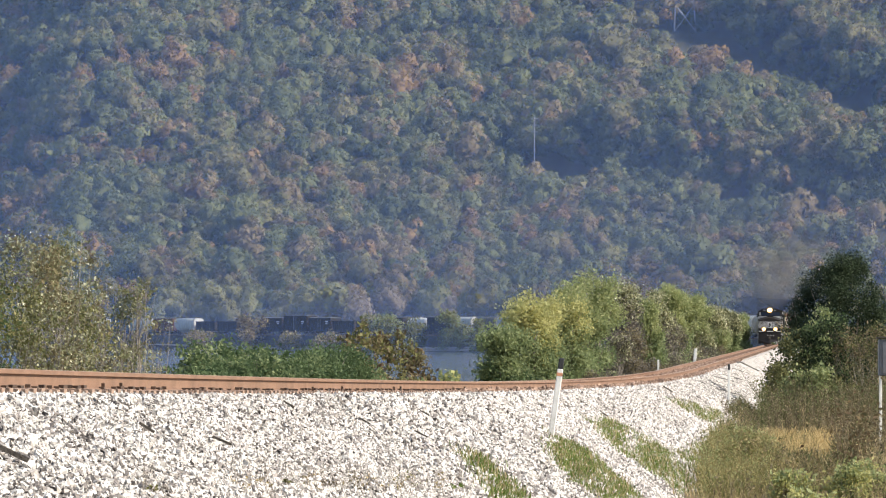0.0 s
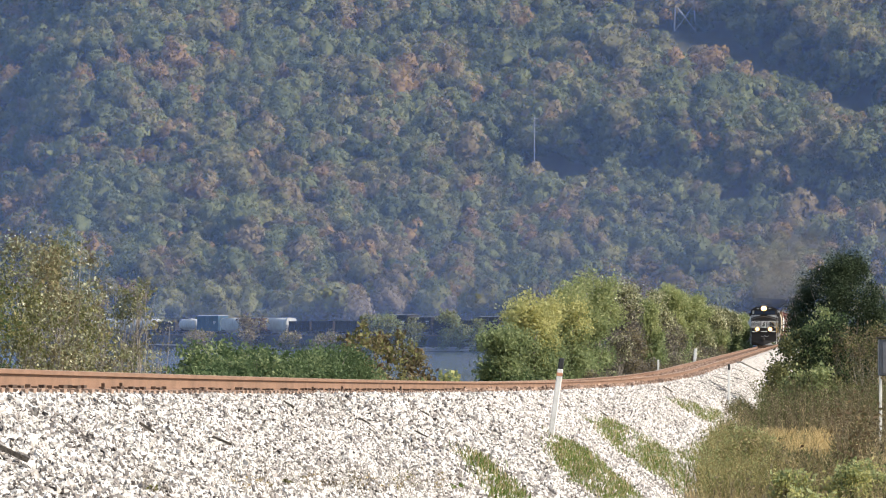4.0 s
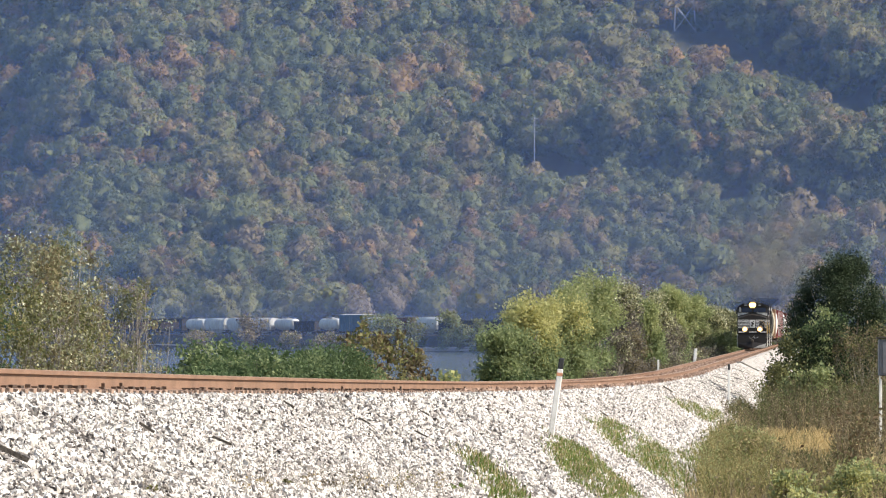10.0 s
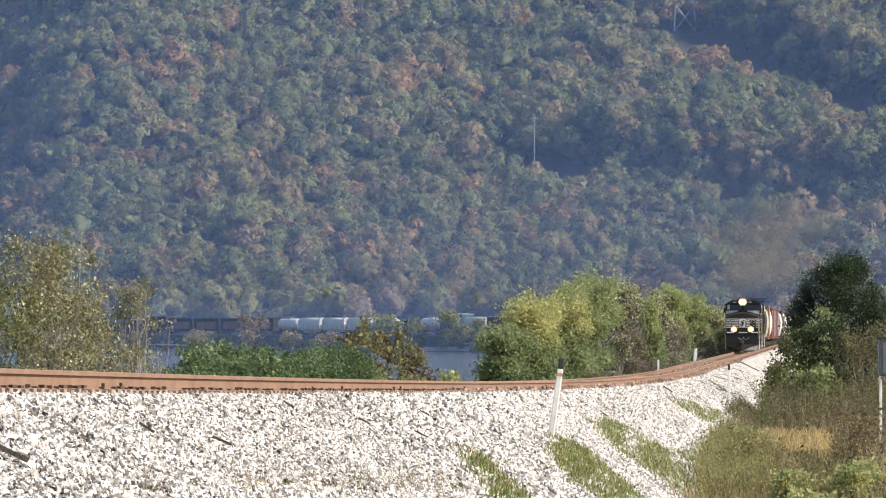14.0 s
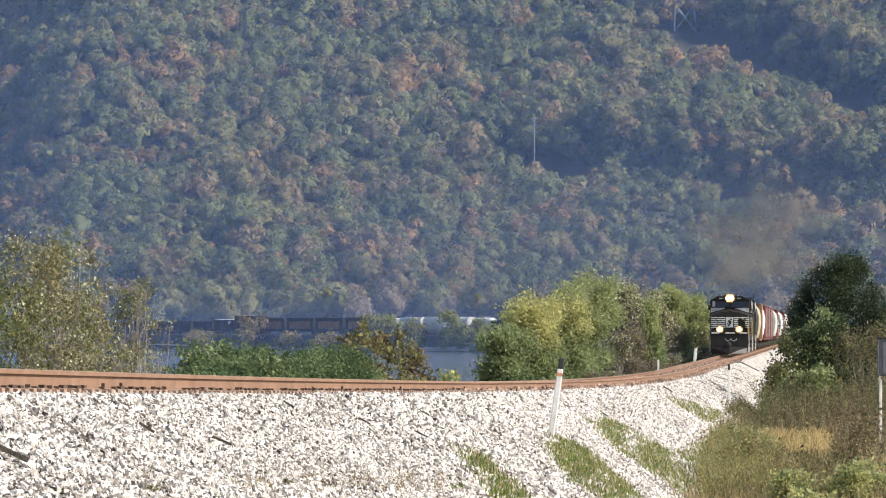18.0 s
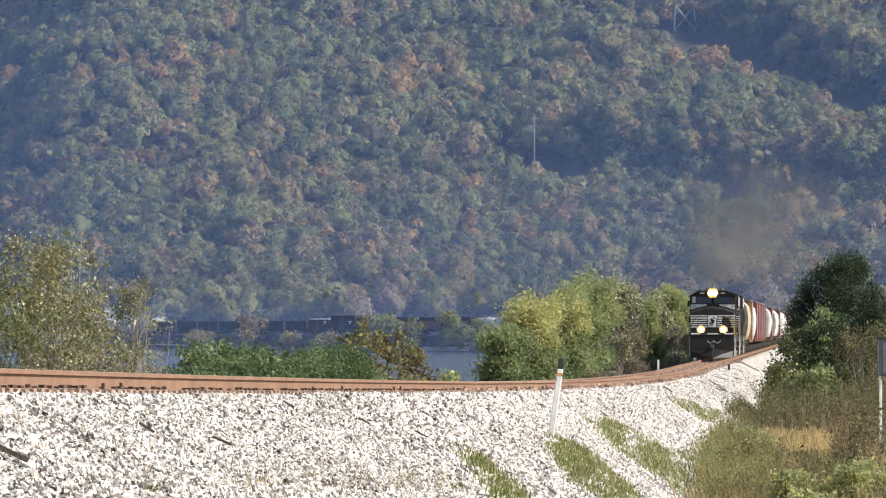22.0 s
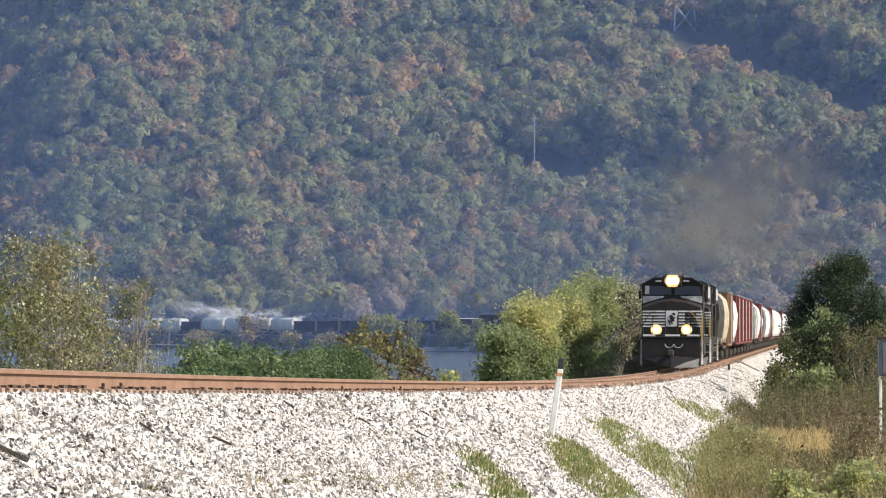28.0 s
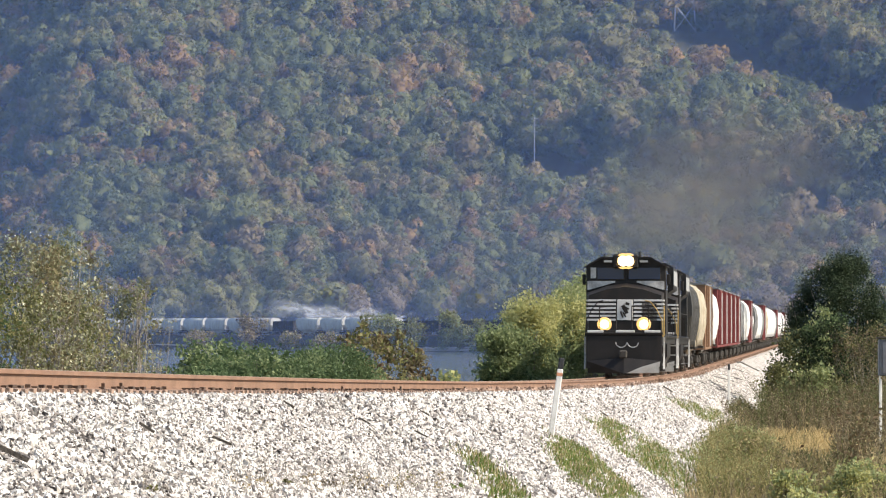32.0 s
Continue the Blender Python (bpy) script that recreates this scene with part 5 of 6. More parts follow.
for i, (a, w, wide, tall, mats, lab) in enumerate([
        (131, -6.0, 0.8, 2.4, (DEEP,), "low deep green leafy bush"), (136, -5.6, 0.8, 2.6, (DEEP, FRESH), "low deep green leafy bush"), (141, -6.0, 0.9, 2.9, (DEEP,), "low deep green leafy bush"), (147, -6.2, 1.0, 3.2, (DEEP, FRESH), "low deep green leafy bush"),
        (156, -6.0, 1.1, 3.3, (DEEP,), "low deep green leafy bush"), (151, -5.6, 0.9, 3.0, (DEEP, FRESH), "low deep green leafy bush"), (161, -5.6, 0.9, 3.0, (DEEP,), "low deep green leafy bush"), (169, -5.6, 0.9, 3.1, (DEEP,), "low deep green leafy bush"), (165, -6.2, 1.1, 3.4, (DEEP, FRESH), "low deep green leafy bush"),
        (144, -5.7, 0.9, 2.8, (DEEP,), "low deep green leafy bush"), (153, -6.3, 1.0, 3.1, (DEEP,), "low deep green leafy bush"), (180, -5.8, 1.0, 3.1, (DEEP,), "low deep green leafy bush"), (192, -6.0, 0.9, 2.8, (DEEP, FRESH), "low deep green leafy bush"),
        (175, -6.0, 1.1, 3.3, (DEEP,), "low deep green leafy bush"), (186, -6.2, 1.0, 3.0, (DEEP, FRESH), "low deep green leafy bush"),
        (196, -6.6, 0.9, 3.9, (OLIVE, RUSSET), "ragged shrub with dull olive and russet leaves"), (205, -6.8, 1.0, 4.4, (OLIVE, TAWNY), "ragged shrub with dull olive and russet leaves"), (213, -6.6, 0.9, 4.0, (OLIVE, RUSSET), "ragged shrub with dull olive and russet leaves"),
        (221, -6.4, 0.8, 3.3, (RUSSET, TAWNY), "ragged shrub with dull olive and russet leaves"),
        (214, -6.0, 0.7, 2.3, (FRESH, GOLD), "low bright yellow-green shrub"), (236, -6.2, 0.8, 2.3, (GOLD, FRESH), "low bright yellow-green shrub")]):
    shrub("bush", lab, "bush", by_line(a, w), crown_blobs(wide, tall * (0.91 if mats[0] is DEEP else 1.0), 30, 140 + i, 0.05, None, 1.0 if mats[0] is DEEP else 0.8), 0.058 if mats[0] is DEEP else 0.10, 8500 if mats[0] is DEEP else 1500, mats, 320 + i, 12, 0.03, 0.45, "bushes beyond the track", clump=0.12)


# ---- the right-hand verge: thicket, dry weeds and straw-coloured grass ----
def at_view(px, scale):
    """On the ground, px pixels right of the middle where a metre spans scale pixels."""
    return stand(px / scale, 11300.0 / scale)


LEAFY, TANGLE, BRUSH, VINE, GREENS = "leafy green bush below the cedar", "tangled brown bush with thin leaves", "feathery olive brush at the foot of the bank", "tall bright green bush below the cedar", "bright green weeds among dry stalks"
THICKET = [(588, 39, 0.7, 3.5, (MOSS, OLIVE), LEAFY), (604, 38.5, 0.8, 4.4, (MOSS, CEDAR), LEAFY), (622, 38, 0.8, 4.8, (CEDAR, MOSS), LEAFY),
           (642, 38, 0.8, 5.0, (CEDAR, DEEP), LEAFY), (664, 37.5, 0.6, 6.3, (FRESH, LIME), VINE), (690, 38, 0.9, 5.6, (CEDAR, DEEP), LEAFY),
           (716, 38, 1.1, 5.0, (MOSS, UMBER), TANGLE), (742, 38.5, 1.2, 4.6, (MOSS, UMBER), TANGLE), (770, 39, 1.3, 5.0, (UMBER, MOSS), TANGLE), (795, 39, 1.2, 5.2, (UMBER, MOSS), TANGLE),
           (625, 41, 0.8, 2.8, (FRESH, MOSS), LEAFY), (655, 41, 0.9, 3.2, (LIME, FRESH), VINE), (680, 41, 0.8, 2.5, (MOSS, FRESH), LEAFY),
           (498, 62, 0.8, 1.0, (LIME, DRY), BRUSH), (520, 64, 0.8, 1.1, (OLIVE, LIME), BRUSH), (545, 64, 0.8, 1.0, (LIME, DRY), BRUSH), (512, 76, 0.7, 0.9, (LIME, DRY), BRUSH), (536, 78, 0.7, 0.9, (OLIVE, DRY), BRUSH), (505, 92, 0.6, 0.8, (LIME, OLIVE), BRUSH),
           (620, 98, 0.45, 0.95, (GOLD, LIME), GREENS), (648, 102, 0.5, 0.9, (LIME, GOLD), GREENS), (715, 98, 0.5, 1.05, (GOLD, LIME), GREENS), (738, 90, 0.45, 1.35, (GOLD, LIME), GREENS), (684, 106, 0.4, 0.7, (LIME, GOLD), GREENS), (765, 96, 0.4, 0.8, (GOLD, LIME), GREENS)]
LOOKS = {LEAFY: (0.075, 3800, 1.9), VINE: (0.09, 2600, 1.6), TANGLE: (0.055, 2200, 2.6), BRUSH: (0.028, 2600, 3.6), GREENS: (0.055, 1500, 1.6)}
for i, (px, sc, wide, tall, mats, lab) in enumerate(THICKET):
    leaf, count, shape = LOOKS[lab]
    shrub("bush", lab, "bush", at_view(px, sc), crown_blobs(wide, tall, 60, 400 + i, 0.03, None, 0.45), leaf, count, mats, 430 + i, 40, 0.012, 0.0, "bushes on the verge", shape=shape, clump=0.16 if sc < 50 else 0.08)


def stalks(name, label, mat, centres, tall, wide, leaf, each, seed):
    """Wispy weeds joined in one mesh: thin leaning stems, each with a few small leaves along its upper part."""
    r = np.random.RandomState(seed)
    c = np.asarray(centres)
    n = len(c)
    h = tall * r.uniform(0.35, 1.15, n)
    tip = np.stack([r.normal(0, 0.28, n) * h, r.normal(0, 0.28, n) * h, h], -1)
    side = np.stack([np.ones(n), r.normal(0, 0.4, n), 0 * h], -1) * wide
    bend = c + tip * (0.3, 0.3, 0.55)
    V = np.stack([c - side, c + side, bend + side * 0.7, bend - side * 0.7, c + tip], 1).reshape(-1, 3)
    i = np.arange(n)[:, None] * 5
    F = np.concatenate([i + (0, 1, 2), i + (0, 2, 3), i + (3, 2, 4)], 0)
    t = r.uniform(0.25, 1.0, (n, each, 1))
    p = np.where(t < 0.55, c[:, None] + (bend - c)[:, None] * t / 0.55, bend[:, None] + (c + tip - bend)[:, None] * (t - 0.55) / 0.45)
    p = (p + r.normal(0, leaf * 1.6, (n, each, 3))).reshape(-1, 3)
    LV, LF = leaf_cloud(p, leaf, r, 0.2, 2.0)
    thing(name, label, "weeds", kind="stuff", mesh=mesh_of(name, np.concatenate([V, LV]), np.concatenate([F, LF + len(V)]), mat))


def blades(name, label, mat, centres, tall, wide, lean, seed):
    """Grass blades, each a thin bent sliver, joined in one mesh."""
    r = np.random.RandomState(seed)
    n = len(centres)
    th = r.uniform(0, 6.283, n)
    h = tall * r.uniform(0.5, 1.2, n)
    tip = np.stack([np.cos(th) * h * lean, np.sin(th) * h * lean, h], -1) * 1.0
    side = np.stack([-np.sin(th), np.cos(th), 0 * th], -1) * wide
    c = np.asarray(centres)
    mid = c + tip * (0.35, 0.35, 0.6)
    V = np.stack([c - side, c + side, mid + side * 0.8, mid - side * 0.8, c + tip], 1)
    i = np.arange(n)[:, None] * 5
    F = np.concatenate([i + (0, 1, 2), i + (0, 2, 3), i + (3, 2, 4)], 0)
    thing(name, label, "grass", kind="stuff", mesh=mesh_of(name, V.reshape(-1, 3), F, mat))


r = np.random.RandomState(77)
n = 20000
gx, gy = r.uniform(9, 24, n), r.uniform(222, 285, n)
side, _ = beside(gx, gy)
keep = side > 6.2
gx, gy = gx[keep], gy[keep]
blades("straw_grass", "pale straw-coloured dry grass on the verge", STRAW, np.stack([gx, gy, ground_height(gx, gy)], -1), 0.36, 0.016, 0.3, 78)
# wispy weeds that fill the thicket and the verge: bearings right of the middle line, distances
WEEDS = [(1500, (562, 800), (262, 300), MOSS, 2.1, 0.05, "tall mossy green weeds filling the thicket"), (1700, (575, 800), (258, 296), UMBER, 2.0, 0.045, "tall dead brown stalks filling the thicket"), (260, (600, 800), (258, 290), DRY, 1.5, 0.04, "tall pale dead stalks in the thicket"),
         (1100, (700, 800), (140, 235), UMBER, 1.5, 0.035, "brown dead stalks on the verge"), (600, (700, 800), (130, 225), MOSS, 1.2, 0.035, "mossy green weeds on the verge"), (400, (740, 800), (120, 200), DRY, 1.3, 0.03, "pale dead stalks on the verge"),
         (900, (466, 575), (128, 186), LIME, 0.95, 0.026, "feathery yellow-olive weeds at the foot of the bank"), (1900, (462, 585), (120, 188), OCHRE, 1.0, 0.026, "feathery ochre weeds at the foot of the bank"), (1500, (460, 590), (118, 190), OLIVE, 1.05, 0.026, "feathery olive weeds at the foot of the bank"), (700, (462, 620), (112, 186), DRY, 0.8, 0.024, "dry stalks at the foot of the bank"), (450, (470, 600), (112, 186), UMBER, 0.9, 0.028, "brown dead stalks at the foot of the bank"),
         (900, (560, 800), (112, 165), OCHRE, 0.7, 0.028, "low ochre weeds on the verge"), (900, (560, 800), (112, 165), MOSS, 0.7, 0.028, "low mossy green weeds on the verge"), (1700, (560, 800), (110, 175), UMBER, 0.75, 0.026, "low brown weeds on the verge"), (700, (580, 800), (108, 160), DRY, 0.6, 0.024, "low dry weeds on the verge"),
         (60, (700, 748), (138, 148), RUSSET, 2.1, 0.055, "tall dark weeds with spotted leaves"), (14, (590, 614), (150, 160), RUSSET, 1.3, 0.05, "tall dark weeds with spotted leaves")]
for k, (n, (v0, v1), (y0, y1), mat, tall, leaf, lab) in enumerate(WEEDS):
    gy = r.uniform(y0, y1, n)
    gx = r.uniform(v0, v1, n) / 11300 * gy
    keep = beside(gx, gy)[0] > np.interp(gy, (0, 130, 175, 230, 280), (5.4, 5.2, 4.7, 4.1, 4.3))
    gx, gy = gx[keep], gy[keep]
    side, _ = beside(gx, gy)
    lift = np.where(side < 7.0, rail_height(gy) - bank_drop(side), -99)
    stalks("weeds", lab, mat, np.stack([gx, gy, np.maximum(ground_height(gx, gy), lift)], -1), tall, 0.006 + 0.00002 * y0, leaf, 9, 600 + k)
n = 7000
gy = r.uniform(203, 248, n)
gx = r.uniform(562, 712, n) / 11300 * gy
blades("straw_grass", "patch of golden straw-coloured grass on the verge", STRAW, np.stack([gx, gy, ground_height(gx, gy)], -1), 0.55, 0.012, 0.5, 84)
# rank weeds on the shaded shoulder of the bank below the thicket
n = 640
ga, gw = r.uniform(252, 305, n), r.uniform(3.7, 5.6, n)
gx, gy, gth = along(ga)
shoulder = np.stack([gx + gw * np.cos(gth), gy - gw * np.sin(gth), rail_height(gy) - bank_drop(gw) - 0.02], -1)
stalks("weeds", "brown weeds on the shaded shoulder of the bank", UMBER, shoulder[::2], 0.6, 0.011, 0.04, 8, 640)
stalks("weeds", "mossy green weeds on the shaded shoulder of the bank", MOSS, shoulder[1::2], 0.6, 0.011, 0.04, 8, 641)
# grass that creeps up the lower edge of the bank
n = 15000
ga, gw = r.uniform(115, 300, n), r.uniform(4.0, 7.0, n)
keep = gw > np.interp(ga, (0, 130, 175, 230, 280, 430), (5.8, 5.2, 4.7, 4.1, 4.3, 5.2)) + r.normal(0, 0.15, n)
ga, gw = ga[keep], gw[keep]
gx, gy, gth = along(ga)
gz = rail_height(gy) - bank_drop(gw) - 0.02
gx, gy = gx + gw * np.cos(gth), gy - gw * np.sin(gth)
edge = np.stack([gx, gy, gz], -1)
for k, (mat, lab) in enumerate(((MOSS, "mossy green grass creeping up the ballast bank"), (DRY, "dry grass creeping up the ballast bank"), (UMBER, "brown weeds creeping up the ballast bank"))):
    blades("bank_edge_grass", lab, mat, edge[k::3], 0.42, 0.012, 0.6, 700 + k)
n = 30000
gx, gy = r.uniform(4, 14, n), r.uniform(95, 170, n)
side, _ = beside(gx, gy)
keep = side > 5.3
gx, gy = gx[keep], gy[keep]
blades("dry_grass", "dry brown grass and weeds at the foot of the bank", DRY, np.stack([gx, gy, ground_height(gx, gy)], -1), 0.5, 0.010, 0.35, 79)

n = 26000
ga, gw = r.uniform(150, 300, n), r.uniform(4.4, 7.4, n)
gx, gy, gth = along(ga)
gx, gy = gx + gw * np.cos(gth), gy - gw * np.sin(gth)
tufts = np.stack([r.uniform(9, 20, 9000), r.uniform(196, 228, 9000)], -1)
tufts = tufts[beside(tufts[:, 0], tufts[:, 1])[0] > 6.0]
blades("straw_grass", "pale straw-coloured dry grass on the verge", STRAW, np.column_stack([tufts, ground_height(tufts[:, 0], tufts[:, 1])]), 0.5, 0.014, 0.35, 83)
more = np.stack([r.uniform(8, 20, 14000), r.uniform(140, 205, 14000)], -1)
more = more[beside(more[:, 0], more[:, 1])[0] > 5.5]
gx, gy = np.concatenate([gx, more[:, 0]]), np.concatenate([gy, more[:, 1]])
blades("dry_grass", "olive and brown weeds at the foot of the bank", MOSS, np.stack([gx, gy, ground_height(gx, gy)], -1), 0.45, 0.014, 0.35, 82)

# grass in the runnels of the ballast bank: outlines as (a, w)
RUNNELS = [[(115, 2.86), (118, 2.96), (120, 3.49), (113.5, 4.6), (99.8, 4.3), (107, 3.28)],
           [(139.6, 2.6), (151, 2.8), (157, 3.6), (155, 4.2), (141, 4.95), (128, 5.0), (131.6, 4.5), (132, 3.6)],
           [(217, 2.4), (237, 2.8), (259, 3.7), (226.5, 3.75), (217, 3.45)],
           [(88, 2.9), (90.3, 3.12), (86, 3.9), (80.7, 3.75)], [(158, 4.1), (205, 4.3), (205, 5.8), (150, 5.8)]]


def inside(poly, n, r):
    q = np.array(poly, float)
    a, w = r.uniform(q[:, 0].min(), q[:, 0].max(), n), r.uniform(q[:, 1].min(), q[:, 1].max(), n)
    ok = np.zeros(n, bool)
    for (x0, y0), (x1, y1) in zip(q, np.roll(q, -1, 0)):
        ok ^= ((y0 > w) != (y1 > w)) & (a < (x1 - x0) * (w - y0) / (y1 - y0 + 1e-9) + x0)
    ok &= waves(a * 0.35, w * 2.0, 2.2, 8) + r.normal(0, 0.35, n) > -0.25
    k = int(ok.sum())
    return a[ok] + r.normal(0, 0.9, k), w[ok] + r.normal(0, 0.09, k)


pts = []
for poly, n in zip(RUNNELS, (6500, 8500, 5200, 2000, 6000)):
    aa, ww = inside(poly, n, r)
    x, y, th = along(aa)
    pts.append(np.stack([x + ww * np.cos(th), y - ww * np.sin(th), rail_height(y) - bank_drop(ww) - 0.02], -1))
pts = np.concatenate(pts)
pts = np.repeat(pts, 3, 0) + r.normal(0, 0.04, (3 * len(pts), 3)) * (1, 1, 0)
cutoff = int(len(pts) * 0.72)
r.shuffle(pts)
blades("bank_grass", "tufts of green grass in runnels of the ballast bank", GRASS, pts[:cutoff], 0.13, 0.008, 0.6, 80)
blades("bank_grass", "tufts of dry brown grass in runnels of the ballast bank", DRY, pts[cutoff:], 0.14, 0.008, 0.6, 81)

# ---- marker posts, cast-off timber and stalks ----
POST = surface("white_post_paint", (0.55, 0.53, 0.48), (0.78, 0.76, 0.72), 0.25, 0.6, 0, 0.2, 0.02, dirt=(0.35, 0.25, 0.17))
PITCH = surface("black_cap", (0.01, 0.01, 0.012), (0.03, 0.03, 0.03), 0.1, 0.6)
ORANGE = surface("faded_orange_band", (0.5, 0.20, 0.10), (0.6, 0.3, 0.18), 0.1, 0.6)


def marker(label, foot, tall, wide, lean, cap, band=True):
    ob = thing("marker_post", label, "post", Matrix.Translation(foot) @ pose(0, 0, 0, 0, lean, 0), group="marker posts")
    part("shaft", boxes((0, 0, (tall - cap) / 2 - 0.1, wide, wide * 0.6, tall - cap + 0.2), bevel=wide * 0.12), POST, ob)
    if cap:
        part("cap", boxes((0, 0, tall - cap / 2, wide * 0.95, wide * 0.65, cap), bevel=wide * 0.15), PITCH, ob, "black cap of the post")
    if band:
        part("band", boxes((0, -0.001, tall - cap - 0.10, wide * 1.04, wide * 0.66, 0.06)), ORANGE, ob, "faded orange band")
    return ob


marker("leaning white marker post with a black cap", slope_spot(115.9, 2.92), 1.46, 0.105, 8, 0.20)
marker("thin white marker post with a dark top", slope_spot(274.6, 3.61), 1.95, 0.11, 0, 0.28, False)
x, y, z = spot(486, -2.4, -0.65)
marker("short white post beside the track", (x, y, z), 1.25, 0.22, 5, 0.0, False)
x, y, z = spot(392, -2.6, -0.7)
marker("short grey stake beside the track", (x, y, z), 0.9, 0.12, 0, 0.0, False)

WOOD = surface("weathered_timber", (0.03, 0.026, 0.022), (0.11, 0.092, 0.075), 0.1, 0.9, 0, 0.5, 0.02)
for a, w, ln_, th, turn, tilt in [(54.4, 2.19, 0.15, 0.024, 25, 22), (58.8, 2.41, 0.19, 0.024, 12, -10), (43.8, 2.40, 0.26, 0.036, 15, 0), (79, 2.24, 0.16, 0.018, 15, 12), (72, 1.9, 0.14, 0.018, 30, 20), (92, 2.15, 0.17, 0.02, 10, 8), (85, 2.55, 0.2, 0.02, 5, 4), (152, 2.6, 0.24, 0.03, 30, 30), (150, 2.2, 0.2, 0.03, 30, 20), (233, 2.05, 0.4, 0.045, 40, 20)]:
    x, y, z = slope_spot(a, w, 0.035 + th)
    bm = bmesh.new()
    prism(bm, [(-th, -th * 0.5), (th * 0.9, -th * 0.6), (th, th * 0.4), (-th * 0.7, th * 0.5)], -ln_ / 2, ln_ / 2, [(-th * 0.6, -th * 0.5), (th * 0.6, -th * 0.4), (th * 0.7, th * 0.5), (-th * 0.8, th * 0.3)])
    me = bpy.data.meshes.new("timber_scrap")
    bm.to_mesh(me)
    bm.free()
    me.materials.append(WOOD)
    thing("timber_scrap", "broken scrap of dark weathered timber on ballast", "debris", pose(x, y, z, -26 - tilt * 0.25, 0, -90 + turn * 0.5), group="timber scraps", mesh=me)

# thin near-black rods laid on the bank, standing for shadow streaks cast from the thicket
STREAK_SHADE = surface("dark_shadow_streak", (0.02, 0.017, 0.014), (0.06, 0.05, 0.04), 0.2, 0.9, 0, 0.4, 0.02)
for (a0, w0), (a1, w1), th in [((440, 1.4), (459, 2.8), 0.16), ((300, 2.5), (350, 4.2), 0.11), ((262, 1.4), (265, 2.3), 0.06), ((288, 1.75), (319, 2.95), 0.07), ((272.6, 3.2), (276, 3.65), 0.07), ((280, 2.0), (300, 3.4), 0.05), ((330, 1.9), (372, 3.3), 0.10), ((352, 2.0), (400, 3.6), 0.10), ((310, 2.2), (340, 3.6), 0.08), ((395, 1.9), (430, 3.1), 0.11)]:
    bm = bmesh.new()
    ends = [Vector(slope_spot(a0 + (a1 - a0) * k / 6, w0 + (w1 - w0) * k / 6, 0.03)) for k in range(7)]
    for k, (p0, p1) in enumerate(zip(ends, ends[1:])):
        rod(bm, p0, p1, th * 0.5 * (0.7 + 0.3 * math.sin(k)), th * 0.5 * (0.7 + 0.3 * math.sin(k + 1)), 6)
    me = bpy.data.meshes.new("fallen_branch")
    bm.to_mesh(me)
    bm.free()
    me.materials.append(STREAK_SHADE)
    thing("fallen_branch", "long dark rod standing for a cast shadow streak on the ballast bank", "branch", group="fallen branches", mesh=me)

for a, w, tall, n, mat, lab in [(72, 3.42, 0.36, 60, DRY, "bare dead stalk with a few leaves"), (62.3, 3.12, 0.13, 60, RUSSET, "low reddish weed among the stones"), (48.6, 2.84, 0.12, 40, OLIVE, "low olive weed among the stones"),
                                (59, 3.0, 0.10, 36, OLIVE, "low olive weed among the stones"), (57, 2.95, 0.12, 36, DRY, "low dry weed among the stones"), (77, 3.5, 0.14, 100, GRASS, "low green weed among the stones"), (66, 3.2, 0.20, 36, DRY, "low dry weed among the stones"),
                                (55, 2.93, 0.16, 20, DRY, "low dry weed among the stones"), (60.5, 3.08, 0.2, 26, DRY, "low dry weed among the stones"), (64, 3.16, 0.22, 26, TAWNY, "low dry weed among the stones"), (68, 3.28, 0.2, 26, DRY, "low dry weed among the stones"), (70, 3.32, 0.24, 26, OLIVE, "low olive weed among the stones"), (74, 3.42, 0.2, 26, DRY, "low dry weed among the stones")]:
    shrub("weed", lab, "weed", slope_spot(a, w, -0.02), crown_blobs(tall * 0.8, tall, 6, int(a * 10), 0.2), 0.018, n, (mat,), int(a * 7), 14, 0.004, 0.1, "weeds on the bank")

# the grey equipment cabinet half hidden in the brush
ob = thing("equipment_cabinet", "grey metal trackside cabinet on a pale stand", "cabinet", Matrix.Translation(at_view(794, 62)))
CASE = surface("dull_cabinet_paint", (0.085, 0.09, 0.105), (0.14, 0.145, 0.16), 0.4, 0.6)
part("body", boxes((0, 0, 3.45, 0.75, 0.6, 1.05), bevel=0.03), CASE, ob)
part("roof", boxes((0, 0, 4.02, 0.85, 0.7, 0.06), bevel=0.02), GRIME, ob)
part("door", boxes((0.02, -0.31, 3.45, 0.6, 0.02, 0.9), bevel=0.01), CASE, ob)
for sx in (-0.33, 0.33):
    part("leg", boxes((sx, -0.2, 1.4, 0.08, 0.08, 3.1), bevel=0.01), POST, ob, "pale painted leg")

# ---- far bank: shore bushes, rocks, pylon and pole ----
def shore(px, a_w, tall, wide, mats, lab, seed):
    """A bush before the far stretch of line, px right of the middle; a_w: metres in front of the line's middle."""
    best = min(np.arange(1240, 1900, 2.0), key=lambda a: abs(px / 11300 - (spot(a, -a_w)[0] / spot(a, -a_w)[1])))
    x, y, z = spot(best, -a_w)
    shrub("shore_bush", lab, "bush", (x, y, WATER_Z - 0.3), crown_blobs(wide, tall, 18, seed, 0.1), 0.34, 3000, mats, seed + 1, 9, 0.07, 0.45, "bushes on the far bank", clump=0.5)


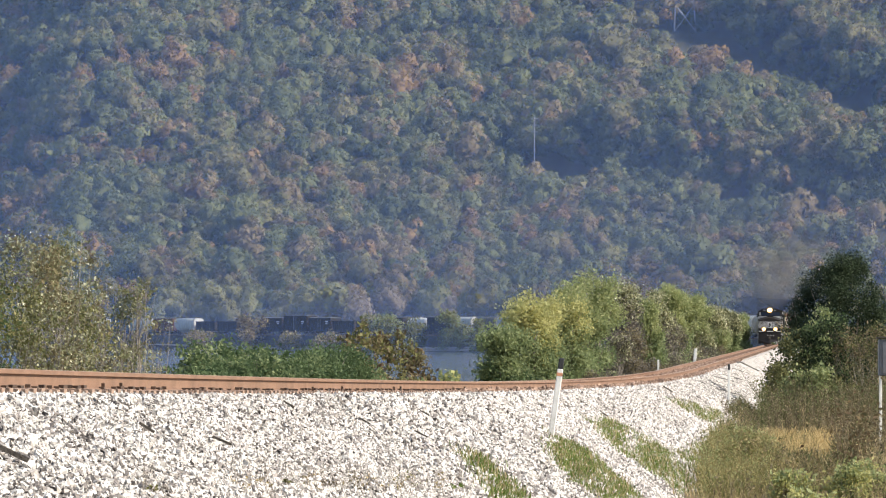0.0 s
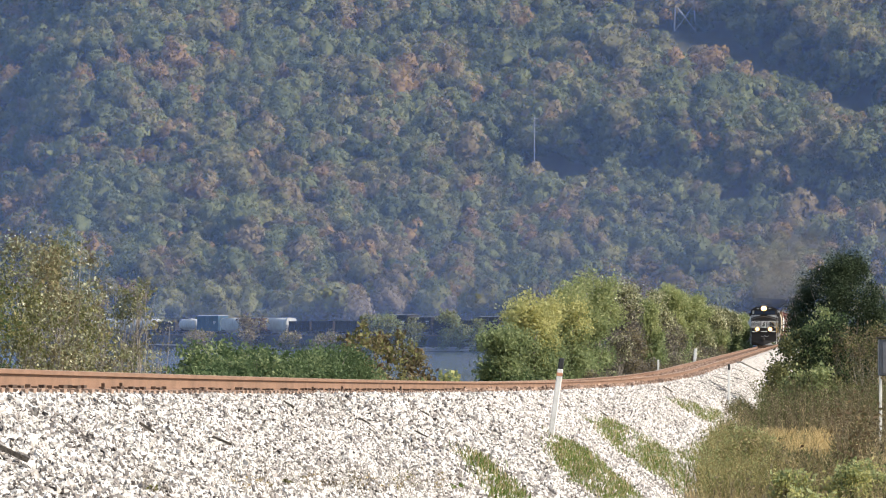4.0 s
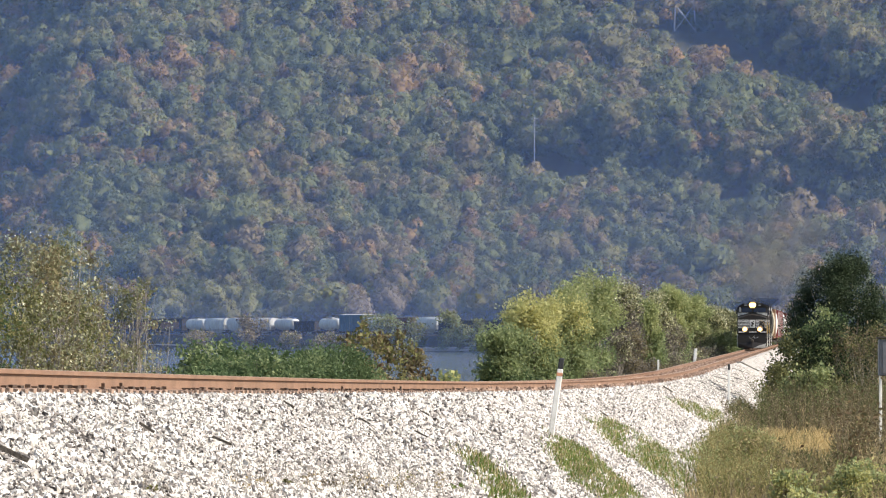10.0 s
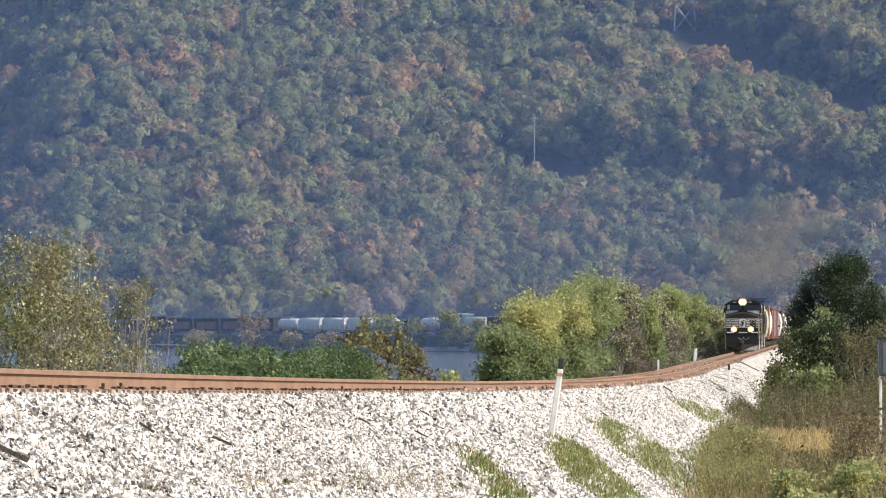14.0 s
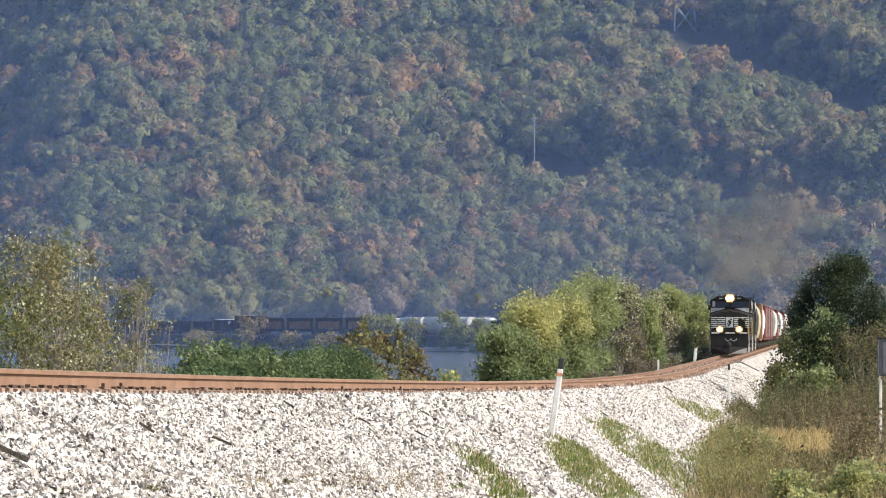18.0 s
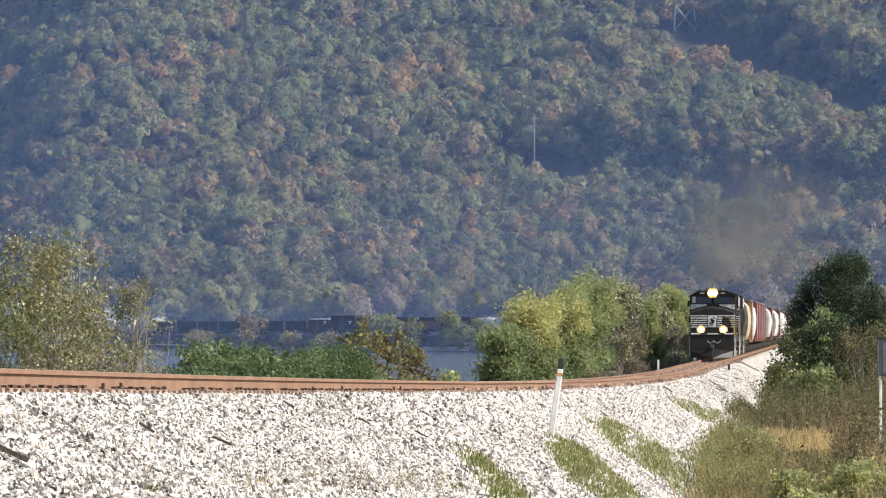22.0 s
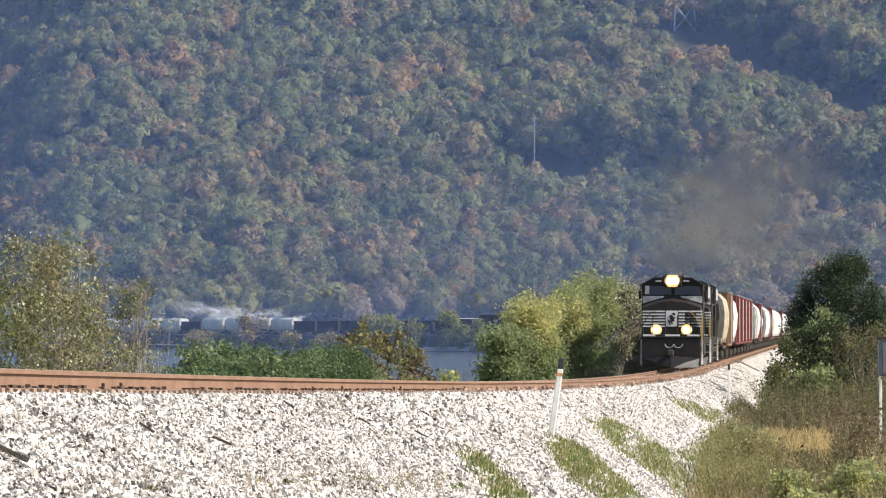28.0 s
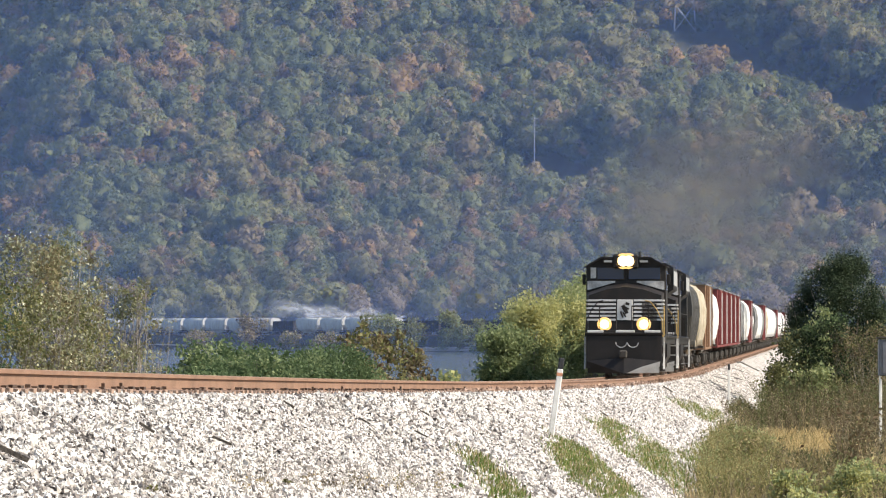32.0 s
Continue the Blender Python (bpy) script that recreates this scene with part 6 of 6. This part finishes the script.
for i, (px, aw, tall, wide, mats, lab) in enumerate([
        (-340, 7, 8.6, 4.0, (RUSSET, DRY), "brown leafless shore bush"), (-270, 8, 4.6, 3.5, (DRY, OLIVE), "low brown shore bush"), (-60, 8, 8.2, 4.0, (OLIVE, LIME), "pale green shore bush"),
        (-110, 8, 9.8, 4.6, (OLIVE, LIME), "pale green shore bush"), (12, 7, 9.8, 3.2, (LIME, OLIVE), "pale green shore bush"), (36, 7, 7.0, 2.4, (OLIVE, LIME), "pale green shore bush"), (70, 7, 7.6, 3.0, (LIME, OLIVE), "pale green shore bush"),
        (-200, 8, 4.4, 5.0, (OLIVE, DRY), "low brown shore bush"), (-430, 8, 5.0, 4.0, (DRY, OLIVE), "low brown shore bush")]):
    shore(px, aw, tall, wide, mats, lab, 500 + 3 * i)

ROCK = surface("pale_riprap", (0.22, 0.20, 0.18), (0.50, 0.46, 0.42), 1.0, 0.9, 0, 0.6, 0.2)
r = np.random.RandomState(88)
vs, fs = [], []
for k in range(420):
    a = r.uniform(1490, 1640) if k % 4 else r.uniform(1640, 1820)
    w = r.uniform(5.2, 7.6)
    x, y, z = spot(a, -w)
    bm = bmesh.new()
    bmesh.ops.create_icosphere(bm, subdivisions=1, radius=r.uniform(0.25, 0.75))
    V = np.array([v.co * r.uniform(0.7, 1.2) for v in bm.verts]) + (x, y, z - 0.25 - (w - 1.9) * 0.81)
    bm.verts.index_update()
    fs.append(np.array([[v.index for v in f.verts] for f in bm.faces]) + 42 * k)
    vs.append(V)
    bm.free()
thing("riprap", "pale broken rocks along the far bank", "rocks", kind="stuff", mesh=mesh_of("riprap", np.concatenate(vs), np.concatenate(fs), ROCK))

GALV = surface("galvanised_steel", (0.26, 0.27, 0.29), (0.36, 0.37, 0.39), 2.0, 0.6, 0.4)


def pylon(x, y):
    z = float(ground_height(np.array([x]), np.array([y]))[0])
    ob = thing("pylon", "grey lattice steel power pylon on the hillside", "pylon", Matrix.Translation((x, y, z)))
    levels = [(0, 3.6), (9, 3.1), (17, 2.6), (24, 2.1), (30, 1.7), (37, 1.3), (44, 1.0)]
    for sx in (-1, 1):
        for sy in (-1, 1):
            part("leg", rods([((sx * w0, sy * w0, h0), (sx * w1, sy * w1, h1)) for (h0, w0), (h1, w1) in zip(levels, levels[1:])], 0.22, 4), GALV, ob)
    for (h0, w0), (h1, w1) in zip(levels, levels[1:]):
        for s in (-1, 1):
            part("cross_brace", rods([((-w0, s * w0, h0), (w1, s * w1, h1)), ((w0, s * w0, h0), (-w1, s * w1, h1))], 0.11, 4), GALV, ob)
            part("cross_brace", rods([((s * w0, -w0, h0), (s * w1, w1, h1)), ((s * w0, w0, h0), (s * w1, -w1, h1))], 0.11, 4), GALV, ob)
    for h in (31, 37, 43):
        part("cross_arm", rods([((-7, 0, h), (7, 0, h)), ((-7, 0, h), (0, 0, h + 1.6)), ((7, 0, h), (0, 0, h + 1.6))], 0.16, 4), GALV, ob)


pylon(82.5, 2178)
px, py = 29.2, 2040
pz = float(ground_height(np.array([px]), np.array([py]))[0])
ob = thing("power_pole", "tall grey power pole in the cleared strip", "pole", Matrix.Translation((px, py, pz)))
part("pole", rods([((0, 0, 0), (0, 0, 18))], 0.17), GALV, ob)
for h in (12.8, 14.9, 17.0):
    part("cross_arm", rods([((-1.1, 0, h), (1.1, 0, h))], 0.12), GALV, ob)

motions()
